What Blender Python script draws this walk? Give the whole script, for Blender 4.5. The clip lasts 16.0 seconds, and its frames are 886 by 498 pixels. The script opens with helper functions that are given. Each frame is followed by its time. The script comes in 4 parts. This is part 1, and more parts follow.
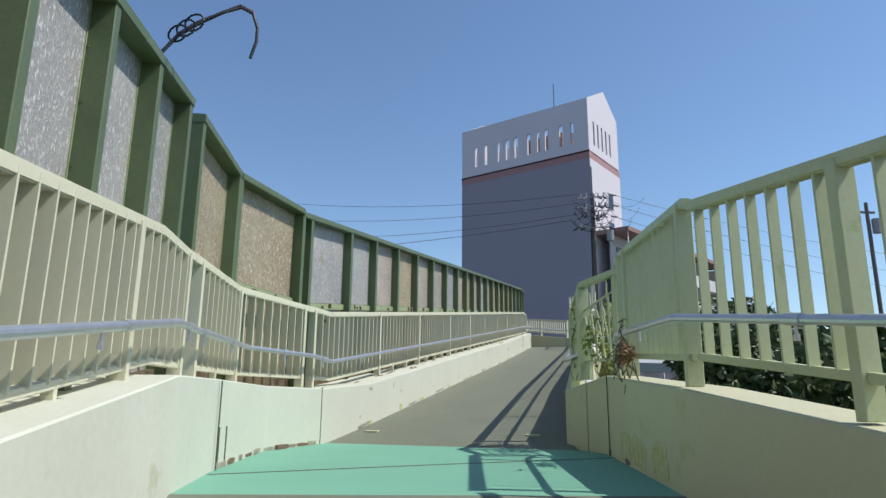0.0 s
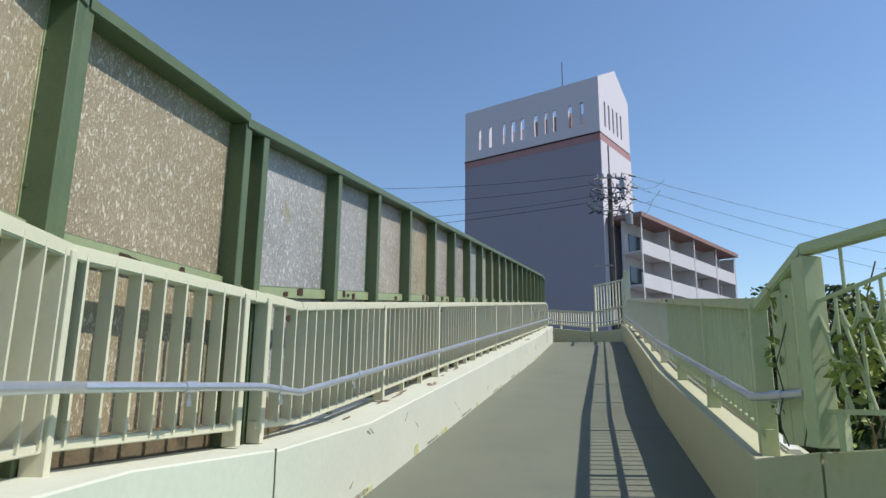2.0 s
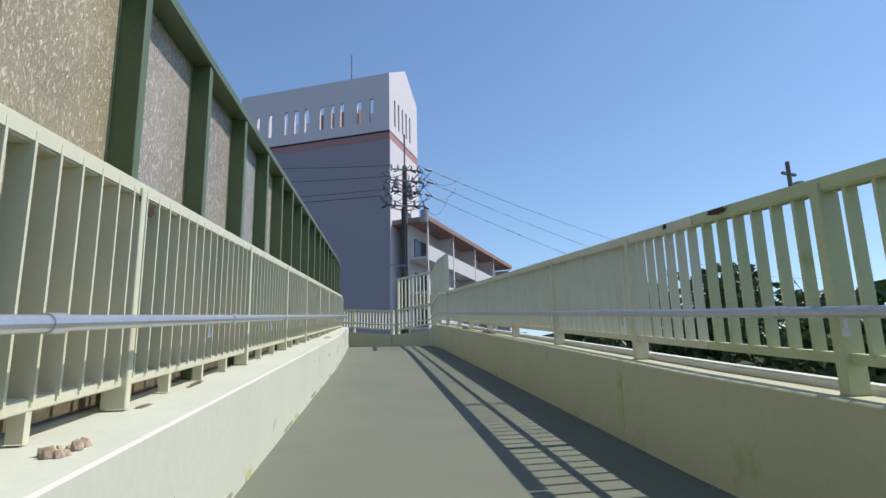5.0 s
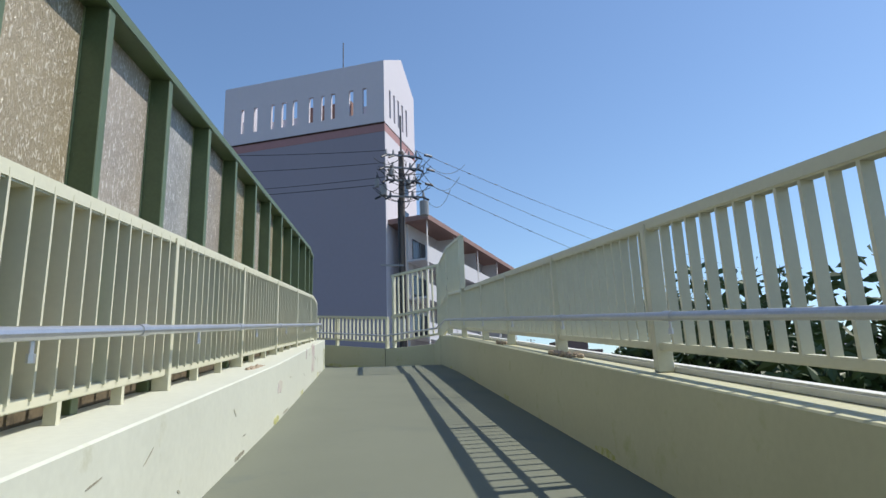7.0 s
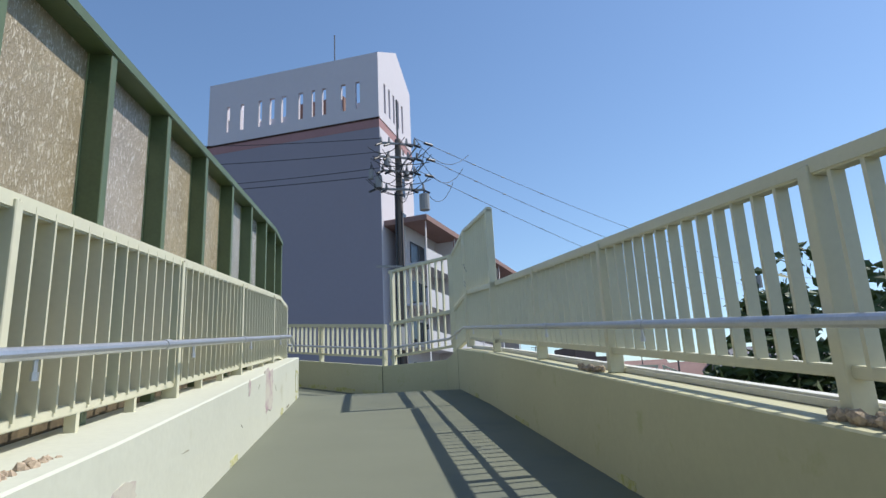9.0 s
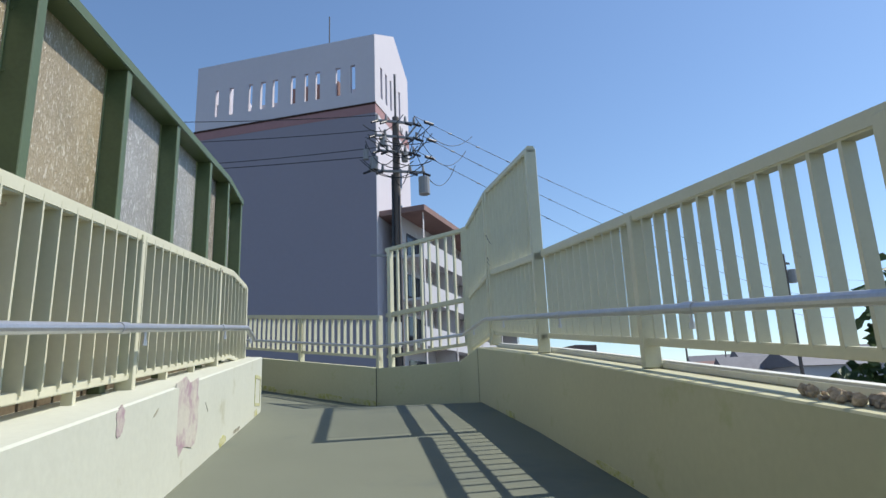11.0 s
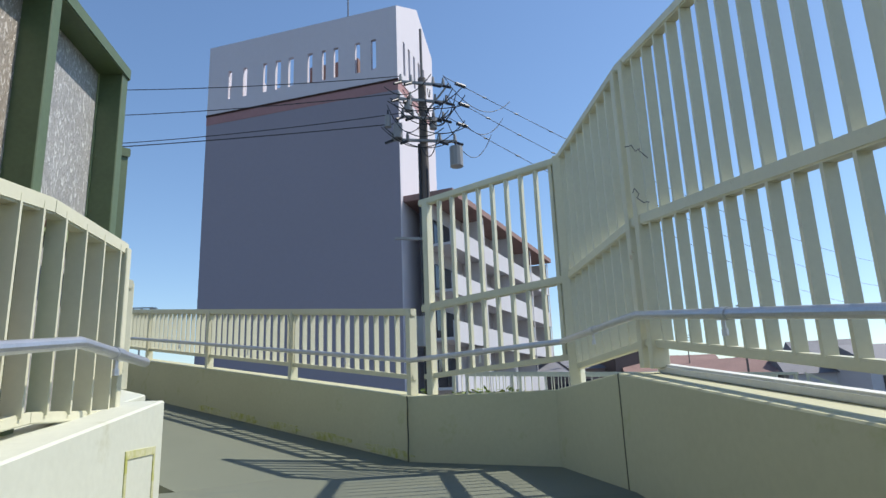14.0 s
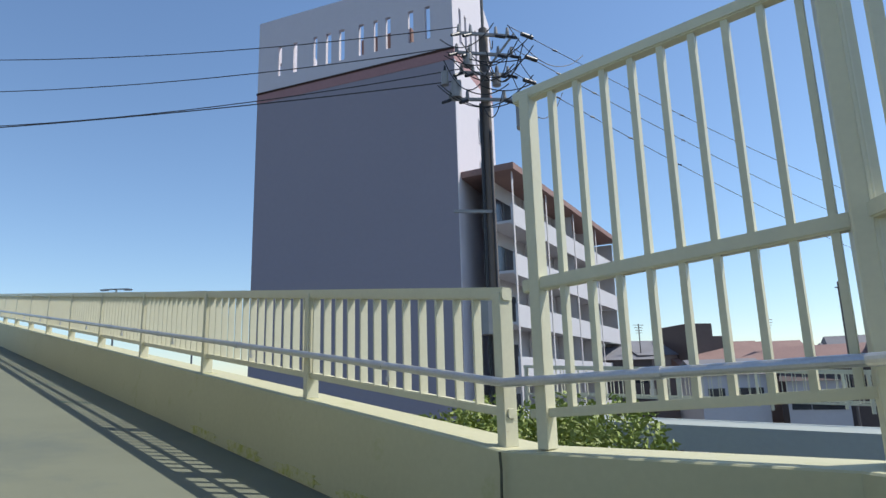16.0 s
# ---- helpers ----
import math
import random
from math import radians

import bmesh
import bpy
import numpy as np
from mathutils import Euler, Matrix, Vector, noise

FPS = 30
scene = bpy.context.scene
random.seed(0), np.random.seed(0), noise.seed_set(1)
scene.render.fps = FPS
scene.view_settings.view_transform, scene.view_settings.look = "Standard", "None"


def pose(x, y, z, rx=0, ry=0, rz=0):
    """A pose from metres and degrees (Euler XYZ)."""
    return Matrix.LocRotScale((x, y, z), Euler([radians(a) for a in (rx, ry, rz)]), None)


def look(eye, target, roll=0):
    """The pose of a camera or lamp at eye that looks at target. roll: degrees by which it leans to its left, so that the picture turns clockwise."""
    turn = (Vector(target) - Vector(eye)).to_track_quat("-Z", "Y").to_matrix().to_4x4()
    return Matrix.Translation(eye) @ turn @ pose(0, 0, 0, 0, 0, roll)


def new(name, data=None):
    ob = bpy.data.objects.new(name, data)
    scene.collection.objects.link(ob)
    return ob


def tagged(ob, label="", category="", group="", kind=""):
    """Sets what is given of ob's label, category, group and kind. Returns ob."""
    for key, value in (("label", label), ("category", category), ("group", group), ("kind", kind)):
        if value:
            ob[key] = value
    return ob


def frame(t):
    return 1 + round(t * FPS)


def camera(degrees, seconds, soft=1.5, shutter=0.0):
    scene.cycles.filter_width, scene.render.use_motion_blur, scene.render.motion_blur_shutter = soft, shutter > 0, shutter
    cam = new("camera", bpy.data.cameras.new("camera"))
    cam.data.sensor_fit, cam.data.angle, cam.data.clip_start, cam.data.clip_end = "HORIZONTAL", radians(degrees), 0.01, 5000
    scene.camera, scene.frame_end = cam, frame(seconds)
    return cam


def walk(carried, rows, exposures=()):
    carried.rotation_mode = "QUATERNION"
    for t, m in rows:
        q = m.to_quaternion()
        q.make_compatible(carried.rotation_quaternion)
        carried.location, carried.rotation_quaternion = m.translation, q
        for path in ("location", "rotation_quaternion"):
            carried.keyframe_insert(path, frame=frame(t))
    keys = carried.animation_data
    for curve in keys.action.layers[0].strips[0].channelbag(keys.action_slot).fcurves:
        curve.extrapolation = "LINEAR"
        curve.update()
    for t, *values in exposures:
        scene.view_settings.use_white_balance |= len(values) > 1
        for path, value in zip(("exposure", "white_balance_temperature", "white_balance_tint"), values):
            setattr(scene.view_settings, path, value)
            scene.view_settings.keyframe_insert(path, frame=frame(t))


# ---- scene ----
cam = camera(69.3, 16.0)
PATH = [
    (0, look((3.460, -9.310, -0.253), (2.966, -7.423, 0.189), 0.5)),
    (0.5, look((3.111, -8.459, -0.122), (2.562, -6.588, 0.325), 0.8)),
    (1, look((2.797, -7.654, -0.015), (2.215, -5.794, 0.434), 0.7)),
    (1.5, look((2.473, -6.831, 0.101), (1.925, -4.971, 0.591), 0.5)),
    (2, look((2.174, -5.989, 0.197), (1.683, -4.094, 0.607), 0.7)),
    (2.5, look((1.873, -5.087, 0.253), (1.365, -3.177, 0.560), 0.1)),
    (3, look((1.554, -4.187, 0.235), (1.059, -2.253, 0.356), 0.3)),
    (3.5, look((1.277, -3.290, 0.205), (0.857, -1.338, 0.348), 1.1)),
    (4, look((1.104, -2.340, 0.203), (0.896, -0.358, 0.388), 0.8)),
    (4.5, look((1.042, -1.449, 0.215), (1.099, 0.526, 0.521), 0.2)),
    (5, look((1.031, -0.582, 0.308), (1.230, 1.357, 0.754), -1.4)),
    (7.5, look((1.270, 5.703, 1.089), (1.473, 7.637, 1.557), -2.1)),
    (8, look((1.265, 6.583, 1.200), (1.450, 8.518, 1.669), -2.1)),
    (8.5, look((1.281, 7.473, 1.318), (1.483, 9.413, 1.759), -2.5)),
    (9, look((1.294, 8.303, 1.441), (1.514, 10.229, 1.930), -2.7)),
    (11.5, look((1.324, 11.576, 1.789), (1.560, 13.505, 2.262), -2.1)),
    (12, look((1.338, 12.233, 1.897), (1.548, 14.170, 2.349), -2.1)),
    (12.5, look((1.375, 12.893, 1.996), (1.570, 14.832, 2.448), -2.2)),
    (13, look((1.363, 13.567, 2.086), (1.529, 15.515, 2.505), -2.1)),
    (13.5, look((1.355, 14.223, 2.167), (1.490, 16.160, 2.644), -2.1)),
    (14, look((1.324, 14.896, 2.275), (1.487, 16.835, 2.738), -2.2)),
    (14.5, look((1.318, 15.553, 2.366), (1.506, 17.493, 2.816), -2.0)),
    (15, look((1.331, 16.282, 2.444), (1.488, 18.222, 2.903), -2.5)),
    (15.5, look((1.305, 16.962, 2.575), (1.382, 18.904, 3.044), -2.3)),
    (16, look((1.219, 17.68, 2.656), (1.207, 19.635, 3.074), -1.6)),
]
walk(cam, PATH, [(0, -0.04), (4, 0.0), (8, 0.04), (13, 0.08), (14.5, 0.12), (16, 0.05)])

# ---- daylight ----
SUN_EL, SUN_AZ = 53.0, 82.0     # degrees; azimuth measured from +y towards +x
world = bpy.data.worlds.new("world")
scene.world = world
world.use_nodes = True
wn = world.node_tree.nodes
sky = wn.new("ShaderNodeTexSky")
sky.sky_type, sky.sun_disc = "NISHITA", False
sky.sun_elevation, sky.sun_rotation = radians(SUN_EL), radians(SUN_AZ)
sky.air_density, sky.dust_density, sky.ozone_density = 1.12, 0.25, 5.3
wn["Background"].inputs["Strength"].default_value = 0.15
world.node_tree.links.new(sky.outputs[0], wn["Background"].inputs["Color"])
sun = new("sun", bpy.data.lights.new("sun", "SUN"))
sun.data.energy, sun.data.angle, sun.data.color = 4.7, radians(0.53), (1.0, 0.96, 0.88)
sd = Vector((math.sin(radians(SUN_AZ)) * math.cos(radians(SUN_EL)), math.cos(radians(SUN_AZ)) * math.cos(radians(SUN_EL)), math.sin(radians(SUN_EL))))
sun.matrix_world = look(sd * 50, (0, 0, 0))


# ---- materials ----
def mat(name, base, rough=0.6, metal=0.0, var=0.15, scale=3.0, fine=60.0, bump=0.15, dirt=None, dirt_amount=0.0, dirt_scale=2.0,
        per_object=0.0, spec=0.5, alpha=None):
    m = bpy.data.materials.new(name)
    m.use_nodes = True
    nt = m.node_tree
    n, l = nt.nodes, nt.links
    b = n["Principled BSDF"]
    b.inputs["Roughness"].default_value, b.inputs["Metallic"].default_value = rough, metal
    b.inputs["Specular IOR Level"].default_value = spec
    geo = n.new("ShaderNodeNewGeometry")
    big = n.new("ShaderNodeTexNoise")
    big.inputs["Scale"].default_value, big.inputs["Detail"].default_value = scale, 5
    l.new(geo.outputs["Position"], big.inputs["Vector"])
    small = n.new("ShaderNodeTexNoise")
    small.inputs["Scale"].default_value, small.inputs["Detail"].default_value = fine, 4
    l.new(geo.outputs["Position"], small.inputs["Vector"])
    ramp = n.new("ShaderNodeValToRGB")
    lo = [c * (1 - var) for c in base]
    hi = [min(1, c * (1 + var)) for c in base]
    ramp.color_ramp.elements[0].position, ramp.color_ramp.elements[1].position = 0.3, 0.7
    ramp.color_ramp.elements[0].color, ramp.color_ramp.elements[1].color = (*lo, 1), (*hi, 1)
    mixn = n.new("ShaderNodeMath")
    mixn.operation = "MULTIPLY_ADD"
    mixn.inputs[1].default_value = 0.45
    l.new(small.outputs[0], mixn.inputs[0])
    half = n.new("ShaderNodeMath")
    half.operation = "MULTIPLY"
    half.inputs[1].default_value = 0.55
    l.new(big.outputs[0], half.inputs[0])
    l.new(half.outputs[0], mixn.inputs[2])
    l.new(mixn.outputs[0], ramp.inputs[0])
    col = ramp.outputs[0]
    if per_object:
        info = n.new("ShaderNodeObjectInfo")
        hsv = n.new("ShaderNodeHueSaturation")
        mr = n.new("ShaderNodeMapRange")
        mr.inputs["To Min"].default_value, mr.inputs["To Max"].default_value = 1 - per_object, 1 + per_object
        l.new(info.outputs["Random"], mr.inputs["Value"])
        l.new(mr.outputs[0], hsv.inputs["Value"])
        l.new(col, hsv.inputs["Color"])
        col = hsv.outputs[0]
    if dirt:
        dn = n.new("ShaderNodeTexNoise")
        dn.inputs["Scale"].default_value, dn.inputs["Detail"].default_value, dn.inputs["Roughness"].default_value = dirt_scale, 8, 0.65
        l.new(geo.outputs["Position"], dn.inputs["Vector"])
        dr = n.new("ShaderNodeMapRange")
        dr.inputs["From Min"].default_value, dr.inputs["From Max"].default_value = 0.72 - dirt_amount, 0.80 - dirt_amount * 0.6
        l.new(dn.outputs[0], dr.inputs["Value"])
        mx = n.new("ShaderNodeMix")
        mx.data_type = "RGBA"
        mx.inputs["B"].default_value = (*dirt, 1)
        l.new(dr.outputs[0], mx.inputs["Factor"])
        l.new(col, mx.inputs["A"])
        col = mx.outputs["Result"]
    l.new(col, b.inputs["Base Color"])
    if bump:
        bp = n.new("ShaderNodeBump")
        bp.inputs["Strength"].default_value, bp.inputs["Distance"].default_value = bump, 0.01
        l.new(mixn.outputs[0], bp.inputs["Height"])
        l.new(bp.outputs[0], b.inputs["Normal"])
    return m


# One parapet paint: shade put into M_CURB's colour, sunlight into M_CURBL's.
M_CURB = mat("shade_toned_concrete", (0.485, 0.47, 0.305), 0.62, var=0.06, scale=1.3, fine=25, bump=0.18, dirt=(0.39, 0.39, 0.19), dirt_amount=0.13, dirt_scale=2.6)
M_CURBL = mat("sunlit_toned_concrete", (0.57, 0.58, 0.485), 0.62, var=0.07, scale=1.3, fine=25, bump=0.18, dirt=(0.40, 0.39, 0.25), dirt_amount=0.10, dirt_scale=1.8)
M_RAIL = mat("cream_green_paint", (0.60, 0.58, 0.43), 0.42, var=0.05, scale=4, fine=40, bump=0.05, dirt=(0.30, 0.13, 0.05), dirt_amount=0.02, dirt_scale=7)
# Algae staining plus the shade on these railings, both darkened into the colour.
M_RAILG = mat("algae_and_shade_cream_paint", (0.47, 0.50, 0.29), 0.5, var=0.08, scale=4, fine=40, bump=0.05, dirt=(0.30, 0.34, 0.12), dirt_amount=0.10, dirt_scale=3)
M_GREEN = mat("dark_green_paint", (0.095, 0.132, 0.062), 0.45, var=0.15, scale=5, fine=50, bump=0.06, dirt=(0.20, 0.10, 0.05), dirt_amount=0.03, dirt_scale=9)
M_FLOOR = mat("grey_green_coating", (0.152, 0.162, 0.116), 0.75, var=0.10, scale=1.1, fine=120, bump=0.25, dirt=(0.115, 0.13, 0.105), dirt_amount=0.16, dirt_scale=0.7)
M_LAND = mat("mint_coating", (0.155, 0.37, 0.26), 0.7, var=0.07, scale=1.5, fine=120, bump=0.2, dirt=(0.12, 0.29, 0.21), dirt_amount=0.06)
M_STEEL = mat("galvanised_pipe", (0.56, 0.57, 0.60), 0.35, 0.75, var=0.10, scale=8, fine=80, bump=0.04)
M_SILL = mat("pale_green_strip", (0.27, 0.32, 0.17), 0.5, var=0.15, scale=6, fine=50, dirt=(0.17, 0.07, 0.04), dirt_amount=0.05, dirt_scale=12)
M_DARK = mat("dark_steel", (0.10, 0.10, 0.10), 0.5, 0.3, var=0.2, scale=9)
M_SOIL = mat("dirt_caked_steel", (0.13, 0.10, 0.06), 0.9, var=0.3, scale=8, fine=60, bump=0.3, dirt=(0.05, 0.04, 0.025), dirt_amount=0.2, dirt_scale=6)
M_RUST = mat("rust", (0.05, 0.02, 0.011), 0.85, var=0.4, scale=20, fine=90, bump=0.4)
M_TOWER = mat("grey_render", (0.285, 0.265, 0.31), 0.8, var=0.03, scale=0.15, fine=3, bump=0.1)
M_PARAPET = mat("pale_render", (0.60, 0.57, 0.61), 0.8, var=0.03, scale=0.2, fine=3, bump=0.1)
M_PINK = mat("dusty_pink_render", (0.36, 0.20, 0.20), 0.8, var=0.08, scale=0.5, fine=4)
M_DWALL = mat("apartment_wall", (0.52, 0.50, 0.50), 0.8, var=0.06, scale=0.3, fine=4)
M_WHITEW = mat("white_wall", (0.54, 0.53, 0.55), 0.8, var=0.05, scale=0.4, fine=5)
M_ROOF = mat("brown_roof", (0.26, 0.16, 0.14), 0.8, var=0.15, scale=0.6, fine=6)
M_SLATE = mat("grey_tile_roof", (0.17, 0.17, 0.19), 0.7, var=0.15, scale=0.6, fine=6)
M_MOSS = mat("yellow_moss", (0.50, 0.49, 0.29), 0.9, var=0.15, scale=9, fine=60, dirt=(0.38, 0.38, 0.09), dirt_amount=0.26, dirt_scale=14)
M_MAUVE = mat("faded_mauve_paint", (0.53, 0.50, 0.42), 0.8, var=0.08, scale=9, fine=40, dirt=(0.36, 0.24, 0.28), dirt_amount=0.27, dirt_scale=7)
M_DRY = mat("dry_leaf", (0.24, 0.13, 0.06), 0.9, var=0.4, scale=30, fine=90)
M_JOINT = mat("joint_filler", (0.10, 0.10, 0.07), 0.9, var=0.3, scale=12)
M_GRIME = mat("grime", (0.34, 0.33, 0.25), 0.9, var=0.25, scale=12, fine=70, dirt=(0.15, 0.13, 0.09), dirt_amount=0.25, dirt_scale=16)
M_GLASS = mat("dark_window", (0.03, 0.035, 0.045), 0.12, var=0.2, scale=0.3, fine=2, bump=0)
M_POLE = mat("pole_concrete", (0.13, 0.11, 0.10), 0.8, var=0.12, scale=2, fine=20)
M_WIRE = mat("cable_black", (0.02, 0.02, 0.025), 0.5, var=0.1, bump=0)
M_INSUL = mat("insulator_grey", (0.27, 0.27, 0.27), 0.4, var=0.1, bump=0)
M_GROUND = mat("asphalt_ground", (0.11, 0.11, 0.11), 0.9, var=0.25, scale=0.12, fine=4, bump=0.2, dirt=(0.20, 0.19, 0.17), dirt_amount=0.15, dirt_scale=0.05)
M_LEAF = mat("leaf_green", (0.05, 0.085, 0.02), 0.55, var=0.35, scale=2.2, fine=9, bump=0)
M_LEAFL = mat("leaf_bright", (0.22, 0.27, 0.05), 0.55, var=0.35, scale=4, fine=12, bump=0)
M_BARK = mat("bark", (0.12, 0.09, 0.06), 0.9, var=0.3, scale=5, fine=30, bump=0.4)
M_BRIDGE = mat("bridge_side_paint", (0.32, 0.35, 0.32), 0.6, var=0.06, scale=0.6, fine=10)


def panel_material(name, base):
    """Fibre-reinforced translucent sheet: mottled face with pale glinting fibres."""
    m = mat(name, [c * .82 for c in base], 0.26, var=0.25, scale=2.2, fine=70, bump=0, per_object=0.10, dirt=(0.30, 0.27, 0.18), dirt_amount=0.10, dirt_scale=2.5)
    nt = m.node_tree
    b = nt.nodes["Principled BSDF"]
    geo = nt.nodes.new("ShaderNodeNewGeometry")

    def stretched(k, scale, detail):
        mp = nt.nodes.new("ShaderNodeVectorMath")
        mp.operation = "MULTIPLY"
        mp.inputs[1].default_value = k
        nt.links.new(geo.outputs["Position"], mp.inputs[0])
        tx = nt.nodes.new("ShaderNodeTexNoise")
        tx.inputs["Scale"].default_value, tx.inputs["Detail"].default_value, tx.inputs["Roughness"].default_value = scale, detail, 0.6
        tx.inputs["Distortion"].default_value = 1.2
        nt.links.new(mp.outputs[0], tx.inputs["Vector"])
        return tx
    fib = stretched((1.0, 1.0, 0.42), 62, 3)
    rg = nt.nodes.new("ShaderNodeMapRange")
    rg.inputs["From Min"].default_value, rg.inputs["From Max"].default_value = 0.54, 0.64
    nt.links.new(fib.outputs[0], rg.inputs["Value"])
    fac = nt.nodes.new("ShaderNodeMath")
    fac.operation = "MULTIPLY"
    fac.inputs[1].default_value = 0.62
    nt.links.new(rg.outputs[0], fac.inputs[0])
    mx = nt.nodes.new("ShaderNodeMix")
    mx.data_type = "RGBA"
    mx.inputs["B"].default_value = (*[min(.88, c * 1.1 + .36) for c in base], 1)
    nt.links.new(fac.outputs[0], mx.inputs["Factor"])
    nt.links.new(b.inputs["Base Color"].links[0].from_socket, mx.inputs["A"])
    nt.links.new(mx.outputs["Result"], b.inputs["Base Color"])
    bp = nt.nodes.new("ShaderNodeBump")
    bp.inputs["Strength"].default_value, bp.inputs["Distance"].default_value = 0.8, 0.012
    nt.links.new(fib.outputs[0], bp.inputs["Height"])
    nt.links.new(bp.outputs[0], b.inputs["Normal"])
    return m


M_PANEL = [panel_material("embossed_grey", (0.40, 0.39, 0.375)), panel_material("embossed_tan", (0.40, 0.33, 0.215)), panel_material("embossed_pale", (0.42, 0.365, 0.305))]


# ---- building blocks ----
def part(name, bm, material, parent=None, label=""):
    me = bpy.data.meshes.new(name)
    bmesh.ops.recalc_face_normals(bm, faces=bm.faces)
    bm.to_mesh(me)
    bm.free()
    me.materials.append(material)
    return put(name, me, parent, label=label)


def put(name, me, parent=None, at=(0, 0, 0), rz=0.0, label=""):
    ob = new(name, me)
    ob.matrix_basis = pose(*at, 0, 0, rz)
    if parent:
        ob.parent = parent
        if parent.type == "EMPTY":
            ob.matrix_parent_inverse = Matrix.Translation(-parent.location)
    if label:
        ob["label"] = label
    return ob


def thing(name, at, label, category, group="", kind=""):
    ob = new(name)
    ob.location = at
    ob.empty_display_size = 0.2
    return tagged(ob, label, category, group, kind)


def box(bm, c, size, rz=0.0, bevel=0.0):
    made = bmesh.ops.create_cube(bm, size=1.0, matrix=Matrix.Translation(c) @ Matrix.Rotation(radians(rz), 4, "Z") @ Matrix.Diagonal((*size, 1)))
    if bevel:
        edges = list({e for v in made["verts"] for e in v.link_edges})
        bmesh.ops.bevel(bm, geom=edges, offset=bevel, segments=1, affect="EDGES")
    return bm


def beam(bm, a, b, w, z0, z1, bevel=0.0):
    """A bar from a to b with upright sides, w wide, its faces z0 and z1 above the line."""
    a, b = Vector(a), Vector(b)
    d = Vector((b.x - a.x, b.y - a.y, 0)).normalized()
    n = Vector((-d.y, d.x, 0)) * (w / 2)
    vs = [bm.verts.new(p + s * n + Vector((0, 0, z))) for p in (a, b) for s, z in ((1, z0), (1, z1), (-1, z1), (-1, z0))]
    fs = [bm.faces.new([vs[i] for i in q]) for q in ((0, 1, 2, 3), (7, 6, 5, 4), (0, 4, 5, 1), (1, 5, 6, 2), (2, 6, 7, 3), (3, 7, 4, 0))]
    if bevel:
        edges = [e for e in {e for f in fs for e in f.edges} if abs((e.verts[0].co - e.verts[1].co).length - (a - b).length) < 1e-3]
        bmesh.ops.bevel(bm, geom=edges, offset=bevel, segments=2, affect="EDGES")
    return bm


def tube(bm, a, b, r, n=10, r2=None):
    a, b = Vector(a), Vector(b)
    q = (b - a).to_track_quat("Z", "Y").to_matrix().to_4x4()
    bmesh.ops.create_cone(bm, cap_ends=True, segments=n, radius1=r, radius2=r if r2 is None else r2, depth=(b - a).length, matrix=Matrix.Translation((a + b) / 2) @ q)
    return bm


def lerp(a, b, u):
    return Vector(a) * (1 - u) + Vector(b) * u


def box_mesh(name, size, material, bevel=0.0):
    bm = box(bmesh.new(), (0, 0, size[2] / 2), size, 0, bevel)
    me = bpy.data.meshes.new(name)
    bm.to_mesh(me)
    bm.free()
    me.materials.append(material)
    return me


def wall_run(name, pts, thick, low, material, label, cap=True):
    """A parapet along pts of (x, y, floor, top); its inner face runs on pts and its body lies to the side given by the sign of thick."""
    bm = bmesh.new()
    ps = [Vector((p[0], p[1], 0)) for p in pts]
    rows = []
    for i, p in enumerate(pts):
        ds = []
        if i:
            ds.append((ps[i] - ps[i - 1]).normalized())
        if i < len(ps) - 1:
            ds.append((ps[i + 1] - ps[i]).normalized())
        d = sum(ds, Vector()).normalized()
        n = Vector((d.y, -d.x, 0))
        k = thick / max(0.4, n.dot(Vector((ds[0].y, -ds[0].x, 0))))
        o = ps[i] + n * k
        rows.append([bm.verts.new((ps[i].x, ps[i].y, p[2] - low)), bm.verts.new((ps[i].x, ps[i].y, p[3] - 0.008)), bm.verts.new((ps[i].x + n.x * k * 0.022, ps[i].y + n.y * k * 0.022, p[3])),
                     bm.verts.new((o.x, o.y, p[3])), bm.verts.new((o.x, o.y, p[2] - low))])
    for r, q in zip(rows, rows[1:]):
        for j in range(5):
            bm.faces.new((r[j], r[(j + 1) % 5], q[(j + 1) % 5], q[j]))
    bm.faces.new(rows[0])
    bm.faces.new(rows[-1][::-1])
    return tagged(part(name, bm, material), label, "parapet wall", kind="structure")


def slab(name, pts, material, label, depth=0.35):
    bm = bmesh.new()
    top = [bm.verts.new(p) for p in pts]
    bot = [bm.verts.new((p[0], p[1], p[2] - depth)) for p in pts]
    bm.faces.new(top)
    bm.faces.new(bot[::-1])
    for i in range(len(pts)):
        j = (i + 1) % len(pts)
        bm.faces.new((top[i], bot[i], bot[j], top[j]))
    return tagged(part(name, bm, material), label, "walkway", kind="structure")


